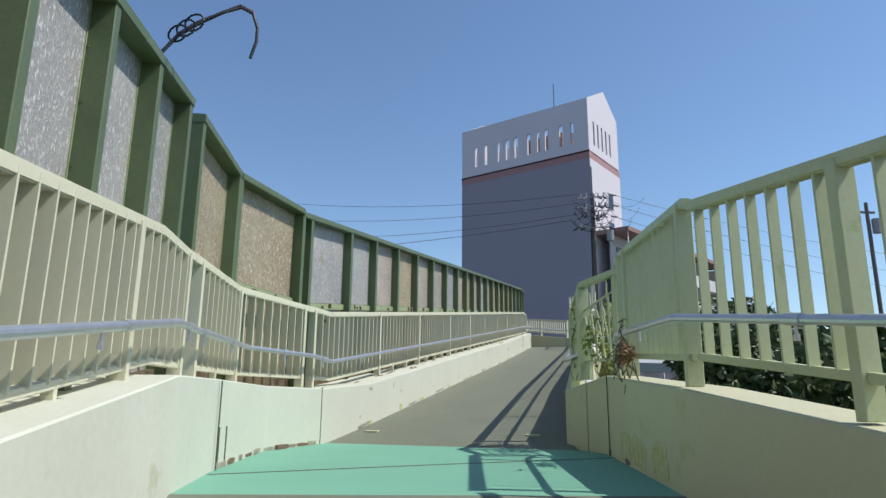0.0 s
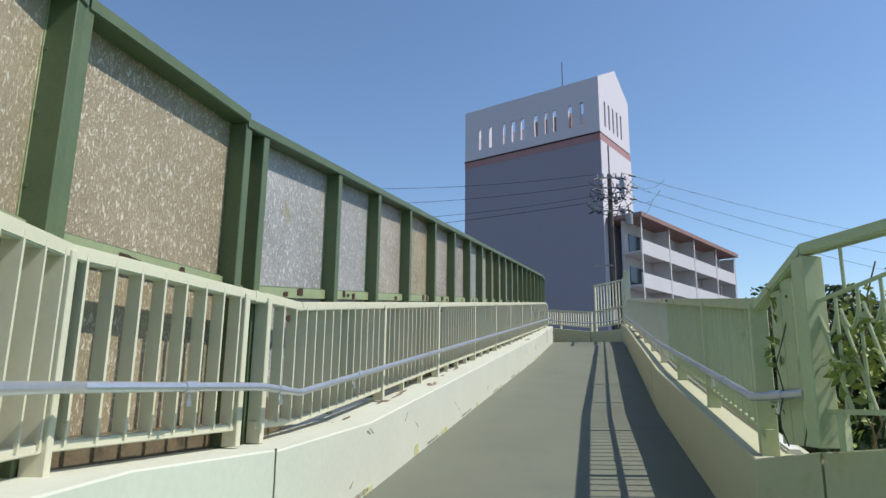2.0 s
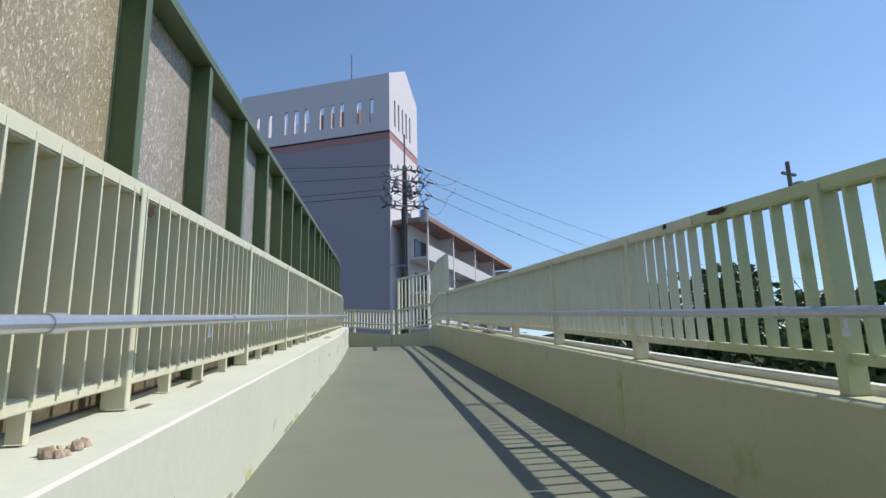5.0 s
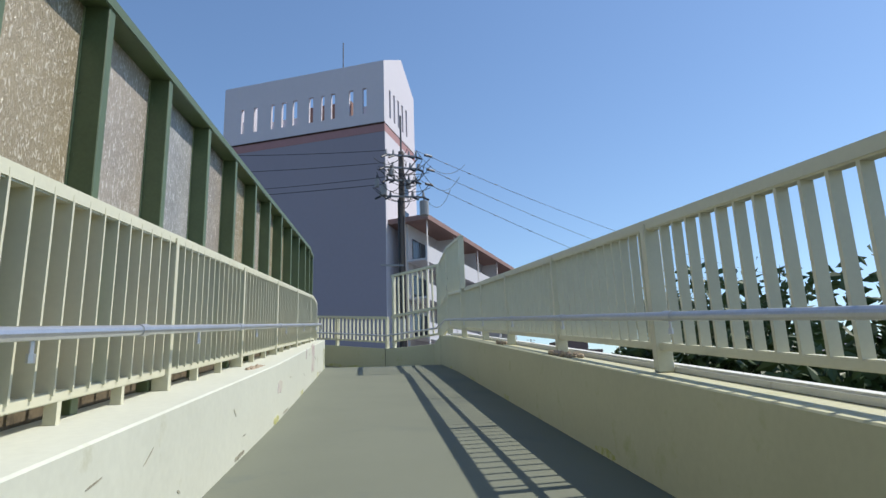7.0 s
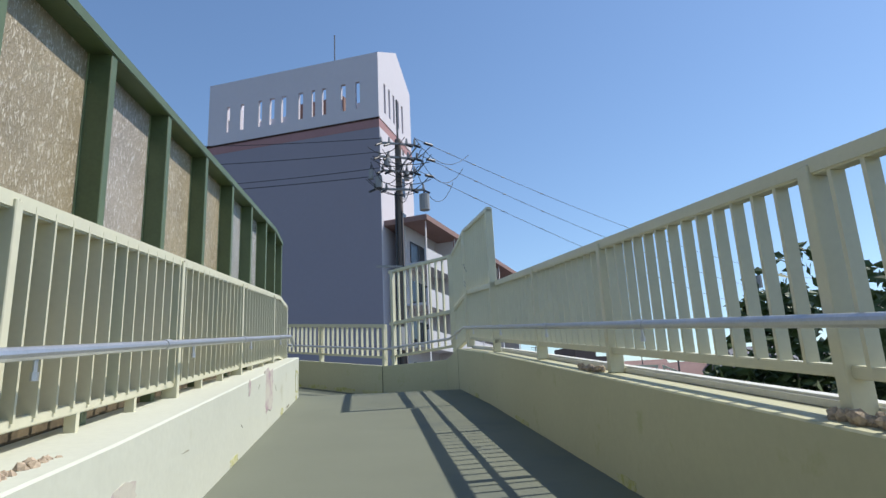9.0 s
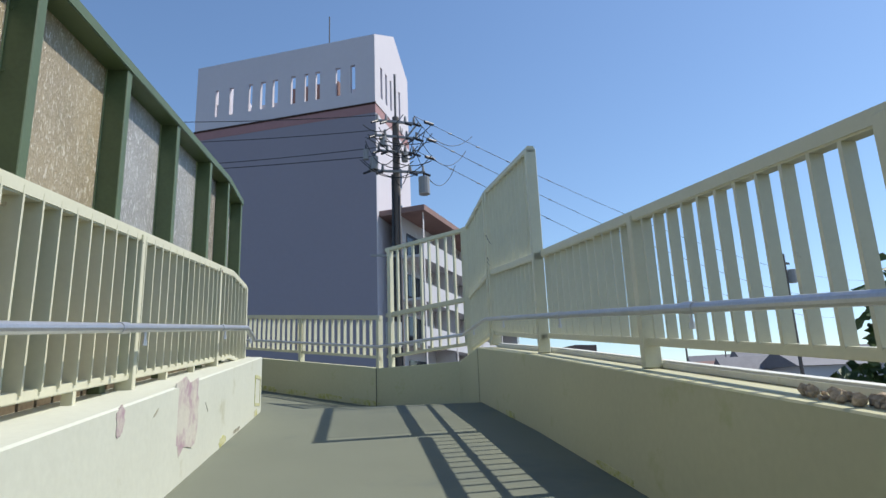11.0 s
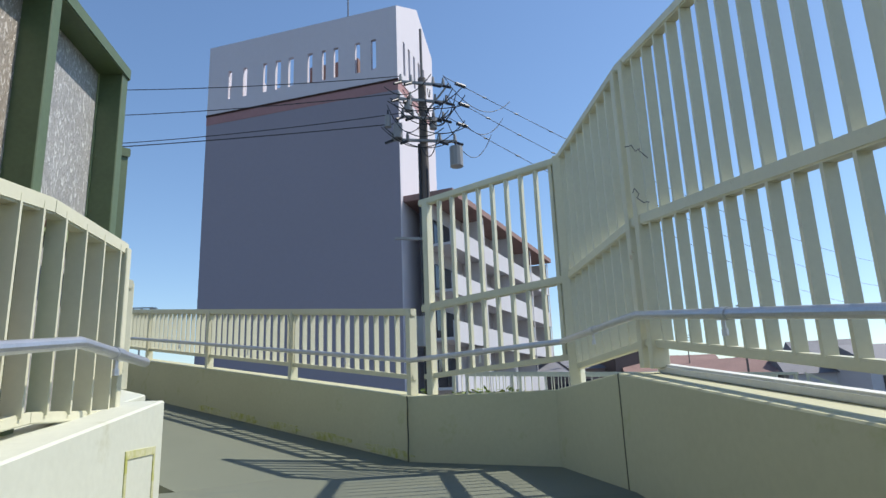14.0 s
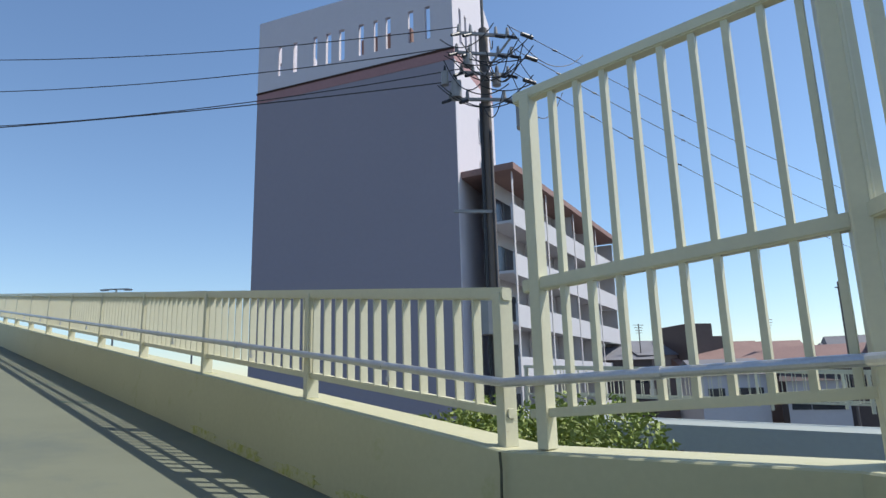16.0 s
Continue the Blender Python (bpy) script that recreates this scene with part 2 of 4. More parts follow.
def railing(a, b, posts, label, height=0.87, bars=0.155, low=0.15, stubs=0.62, bar=(0.014, 0.058), group="footbridge railings", post=(0.06, 0.10), upper=0.0, paint=None):
    """A steel railing on the line a to b along the top of a parapet; posts are distances along it in metres."""
    a, b, paint = Vector(a), Vector(b), paint or M_RAIL
    flat = math.hypot(b.x - a.x, b.y - a.y)
    yaw = math.degrees(math.atan2(b.y - a.y, b.x - a.x))
    r = thing("railing", a, label, "railing", group)
    top = height + upper
    part("top_rail", beam(bmesh.new(), a, b, 0.075, height - 0.068, height, 0.008), paint, r)
    if upper:
        part("upper_rail", beam(bmesh.new(), a, b, 0.075, top - 0.062, top, 0.008), paint, r)
    part("bottom_rail", beam(bmesh.new(), a, b, 0.055, low, low + 0.045, 0.005), paint, r)
    pm = box_mesh("post", (post[0], post[1], top - 0.03), paint, 0.004)
    for s in posts:
        put("post", pm, r, lerp(a, b, s / flat), yaw)
    bmsh = box_mesh("baluster", (bar[0], bar[1], height - low - 0.06), paint)
    bup = box_mesh("baluster", (bar[0], bar[1], upper - 0.04), paint) if upper else None
    n = max(1, int(flat / bars))
    for i in range(n):
        s = (i + 0.5) * flat / n
        if min(abs(s - p) for p in posts) < 0.05:
            continue
        p = lerp(a, b, s / flat)
        put("baluster", bmsh, r, p + Vector((0, 0, low + 0.03)), yaw)
        if upper:
            put("baluster", bup, r, p + Vector((0, 0, height - 0.01)), yaw)
    if stubs:
        sm = box_mesh("stub", (0.035, 0.05, low + 0.01), paint)
        ps = sorted(posts)
        for p, q in zip(ps, ps[1:]):
            k = max(1, round((q - p) / stubs))
            for j in range(1, k):
                put("stub", sm, r, lerp(a, b, (p + (q - p) * j / k) / flat), yaw)
    return r


def handrail(pts, label, r=0.024, spacing=1.9):
    h = thing("handrail", pts[0], label, "handrail", "pipe handrails")
    bm = bmesh.new()
    for p, q in zip(pts, pts[1:]):
        tube(bm, p, q, r, 12)
    for p in pts[1:-1]:
        bmesh.ops.create_uvsphere(bm, u_segments=12, v_segments=8, radius=r, matrix=Matrix.Translation(p))
    part("pipe", bm, M_STEEL, h)
    for p, q in zip(pts, pts[1:]):
        p, q = Vector(p), Vector(q)
        d = (q - p).normalized()
        n = int((q - p).length / 2.2)
        for i in range(n + 1):
            c = p + (q - p) * ((i + 0.5) / (n + 1))
            part("sleeve", tube(bmesh.new(), c - d * 0.05, c + d * 0.05, r * 1.22, 12), M_STEEL, h)
        m = max(1, int((q - p).length / spacing))
        for i in range(m):
            c = p + (q - p) * ((i + 0.5) / m)
            part("bracket", tube(tube(bmesh.new(), c, c - Vector((0, 0, .07)), .008, 6), c - Vector((0, 0, .065)), c - Vector((0, 0, .095)), .014, 6), M_STEEL, h)
    return h


def barrier(a, b, posts, label, low=-0.02, top=1.94, seed=0, side=1, sill=0.86, tones=(), group="noise barriers", rise=0.0):
    """A noise barrier of green steel posts with embossed translucent sheets between them."""
    a, b = Vector(a), Vector(b)
    flat = math.hypot(b.x - a.x, b.y - a.y)
    yaw = math.degrees(math.atan2(b.y - a.y, b.x - a.x))
    rnd = random.Random(seed)
    w = thing("noise_barrier", a, label, "noise barrier", group)
    n = Vector((-(b.y - a.y), b.x - a.x, 0)).normalized() * side
    part("top_beam", beam(bmesh.new(), a, b, 0.17, top - 0.07, top, 0.006), M_GREEN, w)
    up = Vector((0, 0, rise))
    part("lower_flange", beam(bmesh.new(), a + n * .045, b + n * .045 + up, 0.05, sill + .058, sill + .084, 0.004), M_GREEN, w)
    part("bottom_beam", beam(bmesh.new(), a + n * .02, b + n * .02, 0.06, low, low + 0.24), M_SOIL, w, "brown dirt-caked bottom beam")
    hh = top - 0.05 - low
    bm = box(bmesh.new(), (0, 0, low + hh / 2), (0.072, 0.15, hh), 0, 0.004)
    pm = bpy.data.meshes.new("post")
    bm.to_mesh(pm)
    bm.free()
    pm.materials.append(M_GREEN)
    for s in posts:
        put("post", pm, w, lerp(a, b, s / flat), yaw)
    bolt = box_mesh("bolt", (0.016, 0.02, 0.016), M_GREEN)
    spans = list(zip(posts, posts[1:]))
    if posts[0] > .5:
        spans.insert(0, (-.036, posts[0]))
    if flat - posts[-1] > .5:
        spans.append((posts[-1], flat + .036))
    for i, (s, e) in enumerate(spans):
        if e - s < 0.15:
            continue
        p, q = lerp(a, b, (s + 0.006) / flat), lerp(a, b, (e - 0.006) / flat)
        p, q = p + n * .055, q + n * .055
        part("panel", beam(bmesh.new(), p, q, 0.012, low + 0.03, top - 0.06), M_PANEL[tones[i % len(tones)] if tones else rnd.choice((0, 1, 2, 1, 2, 0))], w)
        part("sill", beam(bmesh.new(), p - n * .03 + up * (s / flat), q - n * .03 + up * (e / flat), 0.035, sill, sill + .075), M_SILL, w)
        for _ in range(rnd.choice((1, 2, 3))):
            c = lerp(p, q, rnd.uniform(.08, .92)) - n * .052 + up * ((s + e) / 2 / flat)
            l = rnd.uniform(.015, .045)
            bm = beam(bmesh.new(), c - (q - p).normalized() * l, c + (q - p).normalized() * l, .006, sill + .005 + rnd.uniform(0, .02), sill + .04 + rnd.uniform(0, .04))
            for vt in bm.verts:
                vt.co += (q - p).normalized() * rnd.uniform(-.012, .012) + Vector((0, 0, rnd.uniform(-.008, .008)))
            part("rust_patch", bm, M_RUST, w, "dark rust patch")
        d = (q - p).normalized()
        for c, sg in ((p, 1), (q, -1)):
            for zz in (.25, .62, 1.12, 1.45, 1.75):
                put("bolt", bolt, w, c + d * sg * .026 - n * .02 + Vector((0, 0, zz)), yaw)
            c = c + d * sg * 0.012
            part("edge_strip", beam(bmesh.new(), c, c + d * sg * 0.028, 0.024, low + 0.05, top - 0.07), M_SILL, w)
    return w


# ---- the footbridge: ramps and landings ----
S = 0.1235                                   # slope of the ramps
Y0, Y1 = -2.25, 18.5                         # the straight ramp's ends
YJ = -2.42                                   # joint between the landing's parapet and the ramp's
XL, XR = 0.24, 2.74                          # its parapets' inner faces


def zf(y):
    return -0.53 + S * y


def zc(y):
    return -0.005 + S * y


def zr(y):
    return zc(y) + 0.012 + 0.0052 * (y + 2)


D0 = Vector((0.39, -0.92, 0)).normalized()   # back down the ramp below
D2 = Vector((-0.664, 0.748, 0)).normalized() # up the ramp beyond
LAND1, LAND2 = zf(Y0), zf(Y1)
L0, R0 = Vector((1.05, -6.05, 0)), Vector((3.82, -5.2, 0))
L00, R00 = L0 + D0 * 9, R0 + D0 * 9
K = Vector((1.47, 20.98, 0))                 # outer corner where the upper ramp starts
KI = K + Vector((-D2.y, D2.x, 0)) * 2.15     # its inner side
E2 = 26.0


def v3(v, z):
    return (v.x, v.y, z)


slab("ramp_floor", [(XL - 0.05, Y0, LAND1), (XR + 0.3, Y0, LAND1), (XR + 0.05, 3.0, zf(3)), (XR + 0.05, Y1, LAND2), (XL - 0.15, Y1, LAND2), (XL - .05, 10, zf(10))], M_FLOOR, "grey-green coated ramp floor with faint stains")
slab("landing_floor", [(XL - 0.05, Y0, LAND1), (0.11, -3.5, LAND1), (0.57, -5.0, LAND1), v3(L0 + Vector((-.05, 0, 0)), LAND1), v3(R0 + Vector((.05, 0, 0)), LAND1), (3.42, -2.6, LAND1), (XR + 0.3, Y0, LAND1)],
     M_LAND, "mint-green coated landing floor")
slab("lower_ramp_floor", [v3(L0 + Vector((-.05, 0, 0)), LAND1), v3(L00 + Vector((-.05, 0, 0)), LAND1 - 9 * S), v3(R00 + Vector((.05, 0, 0)), LAND1 - 9 * S), v3(R0 + Vector((.05, 0, 0)), LAND1)], M_FLOOR, "grey-green coated floor of the lower ramp")
slab("upper_landing_floor", [(XL - 0.05, Y1, LAND2), (XR + 0.05, Y1, LAND2), (XR + 0.0, 20.05, LAND2), v3(K, LAND2), v3(KI, LAND2), (-0.7, 19.3, LAND2), (-0.25, 18.4, LAND2), (0.1, Y1, LAND2)], M_FLOOR, "grey-green coated upper landing floor")
slab("upper_ramp_floor", [v3(K, LAND2), v3(K + D2 * E2, LAND2 + E2 * S), v3(KI + D2 * E2, LAND2 + E2 * S), v3(KI, LAND2)], M_FLOOR, "grey-green coated floor of the upper ramp")

# parapets
wall_run("parapet_left", [(XL + .01, YJ, LAND1, -0.205), (0.30, -1.0, zf(-1), zc(-1) + .01), (0.30, 11.0, zf(11), zc(11) + .02), (0.15, 18.38, LAND2, zc(18.38) + .07)], -0.52, 0.35, M_CURBL, "pale sunlit-toned concrete parapet below the noise barrier")
wall_run("parapet_landing_left", [(L00.x, L00.y, LAND1 - 9 * S, LAND1 + .65 - 8.8 * S), (L0.x, L0.y, LAND1, LAND1 + .65), (0.62, -5.0, LAND1, LAND1 + .65), (0.16, -3.5, LAND1, LAND1 + .62), (XL + .01, YJ - 0.006, LAND1, -0.198)],
         -0.52, 0.35, M_CURBL, "pale sunlit-toned concrete parapet along the curved landing")
wall_run("parapet_right", [(2.63, 18.62, LAND2, zr(Y1)), (XR - .02, 16.4, zf(16.4), zr(16.4)), (XR + .02, 3.0, zf(3), zr(3)), (XR + .2, -1.9, LAND1, zr(-1.9) + .03), (3.18, -2.25, LAND1, -0.12)], -0.36, 0.35, M_CURB, "shade-toned cream painted concrete parapet, streaked with green stains")
wall_run("parapet_landing_right", [(3.19, -2.26, LAND1, -0.12), (3.38, -2.62, LAND1, -0.06), (R0.x, R0.y, LAND1, -0.20), (R00.x, R00.y, LAND1 - 9 * S, -0.20 - 8.7 * S)], -0.36, 0.35, M_CURB, "shade-toned cream painted concrete parapet of the green landing")
CT2 = LAND2 + 0.58
wall_run("parapet_upper", [v3(K + D2 * E2, LAND2 + E2 * S) + (CT2 + E2 * S,), v3(K, LAND2) + (CT2,), (2.60, 19.98, LAND2, CT2), (2.63, 18.626, LAND2, zr(Y1))], -0.36, 0.35, M_CURB, "shade-toned cream painted concrete parapet round the upper landing")
wall_run("parapet_upper_inner", [(-0.18, 18.40, LAND2, CT2 - .02), (-0.45, 19.1, LAND2, CT2 - .02), v3(KI + D2 * 0.6, LAND2 + 0.6 * S) + (CT2 + .6 * S,), v3(KI + D2 * E2, LAND2 + E2 * S) + (CT2 + E2 * S,)], -0.34, 0.35, M_CURBL, "pale sunlit-toned concrete parapet of the upper ramp")

# main railings and the barrier beside the ramp
RX, BX = -0.03, -0.16
YB, YE = -1.7, 17.45                         # where the railing's slope begins and ends
LP = [0.09, 2.2, 4.58, 6.69, 8.62, 10.69, 12.76, 14.81, 16.85]
POSTL = (0.05, 0.10)
RUSTY = "cream painted steel railing with flat balusters, rusty joints"
railing((RX, -2.24, -.19), (RX, YB - .004, -.19), [.05], RUSTY, height=0.955, low=.09, bar=(0.014, 0.078), post=POSTL)
railing((RX, YB, zc(YB) + .02), (RX - .01, YE, zc(YE) + .01), [p - YB for p in LP], RUSTY, height=0.965, low=.09, bar=(0.014, 0.078), post=POSTL)
railing((RX - .01, YE + .004, zc(YE) + .01), (RX - .02, 18.2, zc(YE) + .01), [.73], RUSTY, height=0.965, low=.09, bar=(0.014, 0.078), post=POSTL)


def zt(y):
    """Top of the barrier beside the ramp."""
    return 1.93 + 0.112 * (min(y, YE) + 2.24)


GP = [-2.43, -2.2, -0.92, 0.1, 1.2, 2.35, 3.5, 4.65, 5.75, 6.75, 7.65, 8.6, 9.6, 10.6, 11.63, 12.6, 13.62, 14.65, 15.67, 16.7]
GREEN = "dark green steel noise barrier with embossed translucent sheets"
barrier((BX, -2.46, zt(-2.46) - 2), (BX - .01, YE, zt(YE) - 2), [p + 2.46 for p in GP], GREEN, seed=4, tones=(2, 0, 0, 2, 1, 2, 2, 0, 2, 1, 2, 0, 2, 1, 2, 1, 1, 0, 0), low=-.14, top=2.0, sill=.81, rise=.12)
barrier((BX - .01, YE, zt(YE) - 2), (BX - .02, 18.25, zt(YE) - 2), [.02, .76], GREEN, seed=5, tones=(0,), low=-.14, top=2.0, sill=.93)
RPY = [-1.75, 0.0, 1.95, 4.02, 6.15, 8.3, 10.4, 12.6, 14.5, 16.35, 18.4]
RRX = XR + 0.19
railing((RRX + .12, -1.82, zr(-1.82)), (RRX + .02, 2.98, zr(2.98)), [.05, 1.8, 3.75], "greenish cream steel railing at the ramp's foot", paint=M_RAILG, height=0.935, low=.13, stubs=0, bar=(0.019, 0.058))
railing((RRX + .02, 3.0, zr(3.0)), (RRX, 16.48, zr(16.48)), [p - 3.0 for p in RPY[3:-2]], "cream painted steel railing in shade, with a rusty top spot", height=0.935, low=.13, stubs=0, bar=(0.019, 0.056))
railing((RRX - .05, 16.52, zr(16.52)), (RRX - .08, 18.62, zr(18.5) + .03), [0.03, 2.0], "double-height cream steel railing at the ramp's end", height=0.915, low=.12, upper=1.05, stubs=0, bar=(0.019, 0.058))
railing((RRX - .08, 18.624, zr(18.5) + .03), (RRX - .12, 20.06, CT2 + .03), [0.04], "level double-height cream steel railing of the upper landing", height=0.915, low=.12, upper=1.05, stubs=0, bar=(0.019, 0.058))
KR = K + Vector((0.10, 0.10, 0))
fold = railing((RRX - .13, 20.09, CT2 + .085), (KR.x + .06, KR.y - .06, CT2), [1.42], "double-height cream steel railing with thin balusters and a wide fold post", height=0.85, upper=1.05, stubs=0, bar=(0.03, 0.045), bars=0.14)
part("fold_post", box(bmesh.new(), (RRX - .12, 20.07, CT2 + .985), (.19, .09, 1.97), 62, .005), M_RAIL, fold)
KO = K + Vector((D2.y, -D2.x, 0)) * 0.13
M_COPING = mat("bleached_coping", (0.60, 0.60, 0.57), 0.7, var=0.08, scale=3, fine=40, bump=0.15, dirt=(0.38, 0.37, 0.30), dirt_amount=0.10, dirt_scale=4)
bm = beam(bmesh.new(), (XR + .31, 3.0, zr(3.0)), (XR + .28, 16.4, zr(16.4)), .085, -.01, .045, .012)
beam(bm, (XR + .28, 16.4, zr(16.4)), (2.90, 18.58, zr(Y1)), .085, -.01, .045, .012)
beam(bm, (XR + .46, -1.7, zr(-1.7)), (XR + .31, 3.0, zr(3.0)), .085, -.01, .045, .012)
tagged(part("parapet_coping", bm, M_COPING), "bleached pale kerb strip along the outer parapet edge", "coping", kind="structure")
a2, b2 = KO + D2 * 0.05, KO + D2 * (E2 - 0.1)
railing(v3(a2, CT2), v3(b2, CT2 + (E2 - 0.15) * S), [0.04] + [2.08 + 2.1 * i for i in range(12)], "long cream steel railing of the upper ramp", height=0.83, stubs=0, bars=0.16)
KN = KI + Vector((-D2.y, D2.x, 0)) * 0.13
a3, b3 = KN + D2 * 0.75, KN + D2 * 16
railing(v3(a3, CT2 + .95 * S), v3(b3, CT2 + 16 * S), [0.04] + [2.0 * i for i in range(1, 8)], "cream steel railing on the inner side of the upper ramp", height=0.85)
KB = KI + Vector((-D2.y, D2.x, 0)) * 0.295
a4, b4 = KB + D2 * 0.7, KB + D2 * 16
barrier(v3(a4, CT2 + .7 * S), v3(b4, CT2 + 16 * S), [0.05 + 1.1 * i for i in range(14)], "dark green steel noise barrier beside the upper ramp", seed=9)

# railings and barrier round the landing
def off(p, q, d):
    u = (Vector(q) - Vector(p)).normalized()
    return Vector((-u.y, u.x, 0)) * d


CL = LAND1 + .622
PL = [Vector((RX, -2.44, 0)), Vector((-0.05, -3.80, 0)), Vector((0.42, -5.12, 0)), Vector((0.50, -5.37, 0))]
for i, (p, q) in enumerate(zip(PL, PL[1:3])):
    n = (q - p).length
    railing(v3(p, CL), v3(q, CL), [0.02, n - 0.02] if i else [0.02], "cream painted steel railing along the curved landing", height=0.945, low=.09, bar=(0.014, 0.078), post=POSTL)
    o = off(p, q, -0.13)
    barrier(v3(p + o, CL + .05), v3(q + o, CL + .05), [0.04, n - 0.04] if i else [n], "dark green noise barrier with tan embossed sheet", seed=20 + i, tones=(1,), side=-1, low=-.16, top=2.08, sill=.90)
for p, q, nm in ((PL[2], PL[3], "short cream rail joining two railings at the fold"), (Vector((RX, -2.24, 0)), PL[0], "short cream rail joining two railings at the joint")):
    r = thing("rail_joiner", v3(p, CL), nm, "railing", "footbridge railings")
    part("top_rail", beam(bmesh.new(), v3(p, CL), v3(q, CL), .075, .877, .945, .006), M_RAIL, r)
    part("cap", beam(bmesh.new(), v3(lerp(p, q, .42), CL), v3(lerp(p, q, .58), CL), .08, .874, .949, .004), M_RAIL, r)
p0 = PL[-1]
q0 = p0 + D0 * 8
p7 = p0 + D0 * .7
railing(v3(p0, CL), v3(p7, CL), [0.03], "cream painted steel railing of the lower ramp, rusted at the foot", height=0.945, low=.09, bar=(0.014, 0.078), post=POSTL)
railing(v3(p7, CL), v3(q0, CL - 7.3 * S), [0.45, 2.0, 3.6, 5.2, 6.8], "cream painted steel railing of the lower ramp, rusted at the foot", height=0.945, low=.09, bar=(0.014, 0.078), post=POSTL)
o = off(p0, q0, -0.13)
barrier(v3(p0 + o, CL + .05), v3(q0 + o, CL + .05 - 7.3 * S), [0.04 + 0.78 * i for i in range(10)], "dark green noise barrier beside the lower ramp", seed=33, tones=(0,), side=-1, low=-.2, top=2.08, sill=.88)
pr, qr = Vector((3.58, -3.0, 0)), Vector((R0.x + .13, R0.y, 0))
n = (qr - pr).length
railing(v3(pr, -.06), v3(qr, -.20), [0.05, 0.34, 2.15], "tall greenish cream steel railing of the mint-floored landing", height=1.16, stubs=0, bars=0.165, bar=(0.014, 0.062), paint=M_RAILG)
q1 = qr + D0 * 8.5
railing(v3(qr + D0 * .06, -.20), v3(q1, -.20 - 8.3 * S), [1.2, 3.2, 5.2, 7.2, 8.4], "tall cream steel railing beside the lower ramp", height=1.12, paint=M_RAILG, stubs=0, bars=0.165, bar=(0.014, 0.058))

# handrail pipes
HL = 0.345
HLP = [v3(p + off(PL[0], PL[1], .17), CL + HL + .005) for p in PL] + [v3(p0 + D0 * .7 + off(p0, q0, .17), CL + HL)] + [v3(q0 + off(p0, q0, .17), CL + HL - 7.3 * S)]
handrail([(RX + .10, 18.30, zc(YE) + HL + .03), (RX + .17, YE, zc(YE) + HL + .05), (RX + .17, YB - .25, zc(YB) + HL - .005)] + HLP, "galvanised pipe handrail with sleeve joints")
handrail([(3.13, -2.30, zr(-1.9) + HL + .05), (RRX + .03, -1.9, zr(-1.9) + HL + .02), (RRX - .11, 3.0, zr(3) + HL - .005), (RRX - .20, 18.5, zr(18.4) + HL - .01), (RRX - .26, 19.95, CT2 + .37), (K.x + .02, K.y + .05, CT2 + .33), v3(K + D2 * 24, CT2 + .33 + 24 * S)], "galvanised pipe handrail round the upper landing")
handrail([v3(pr + off(pr, qr, -.10) + Vector((0, .10, 0)), .23), v3(lerp(pr, qr, .12) + off(pr, qr, -.12), .28), v3(qr + off(pr, qr, -.12), .21), v3(q1 + off(pr, qr, -.12), .21 - 8.3 * S)], "galvanised pipe handrail of the tall railing")

# ---- surroundings ----
GROUND = -5.0
bm = bmesh.new()
bmesh.ops.create_grid(bm, x_segments=1, y_segments=1, size=2500, matrix=Matrix.Translation((0, 0, GROUND)))
tagged(part("ground", bm, M_GROUND), "grey asphalt and paved ground under the footbridge", "ground", kind="structure")


def pillar(at, top):
    bm = box(bmesh.new(), (at[0], at[1], (GROUND + top) / 2), (0.7, 0.7, top - GROUND), 0, 0.03)
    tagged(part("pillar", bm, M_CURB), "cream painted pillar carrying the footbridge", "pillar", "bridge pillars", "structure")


for p, z in (((1.5, 2.0), zf(2) - .36), ((1.5, 10.0), zf(10) - .36), ((1.3, 19.2), LAND2 - .36), ((2.2, -4.0), LAND1 - .36), ((-6.0, 27.5), LAND2 + .8)):
    pillar(p, z - 0.15)

# the grey tower with its pierced parapet
BV, BW = Vector((-0.9256, 0.3784, 0)), Vector((0.3784, 0.9256, 0))
BO = Vector((2.1, 59.4, 0))
TW, TD, ZB, ZT, ZP = 17.2, 8.6, 26.3, 32.6, 35.2


def bp(u, w, z):
    p = BO + BV * u + BW * w
    return (p.x, p.y, z)


def bbox(bm, u0, u1, w0, w1, z0, z1):
    vs = [bm.verts.new(bp(u, w, z)) for z in (z0, z1) for u, w in ((u0, w0), (u1, w0), (u1, w1), (u0, w1))]
    for q in ((0, 1, 2, 3), (4, 5, 6, 7), (0, 1, 5, 4), (1, 2, 6, 5), (2, 3, 7, 6), (3, 0, 4, 7)):
        bm.faces.new([vs[i] for i in q])
    return bm


tower = thing("apartment_tower", bp(0, 0, GROUND), "tall grey rendered tower with a pale pierced parapet", "building")
part("wall", bbox(bmesh.new(), 0, TW, 0, TD, GROUND, ZB - 0.9), M_TOWER, tower, "blank grey rendered wall")
part("band", bbox(bmesh.new(), -.02, TW + .02, -.02, TD + .02, ZB - 0.9, ZB - 0.15), M_PINK, tower, "dusty pink painted band")
# Thin added skin; its pale colour carries the sunlight on the end wall.
part("end_wall", bbox(bmesh.new(), -.05, -.004, 0, TD, GROUND, ZB - .92), M_PARAPET, tower, "pale rendered end wall skin, lightened for the sun on it")
part("roof_slab", bbox(bmesh.new(), 0.5, TW - .5, 0.5, TD - .5, ZB - 0.15, ZB + 0.05), M_TOWER, tower)


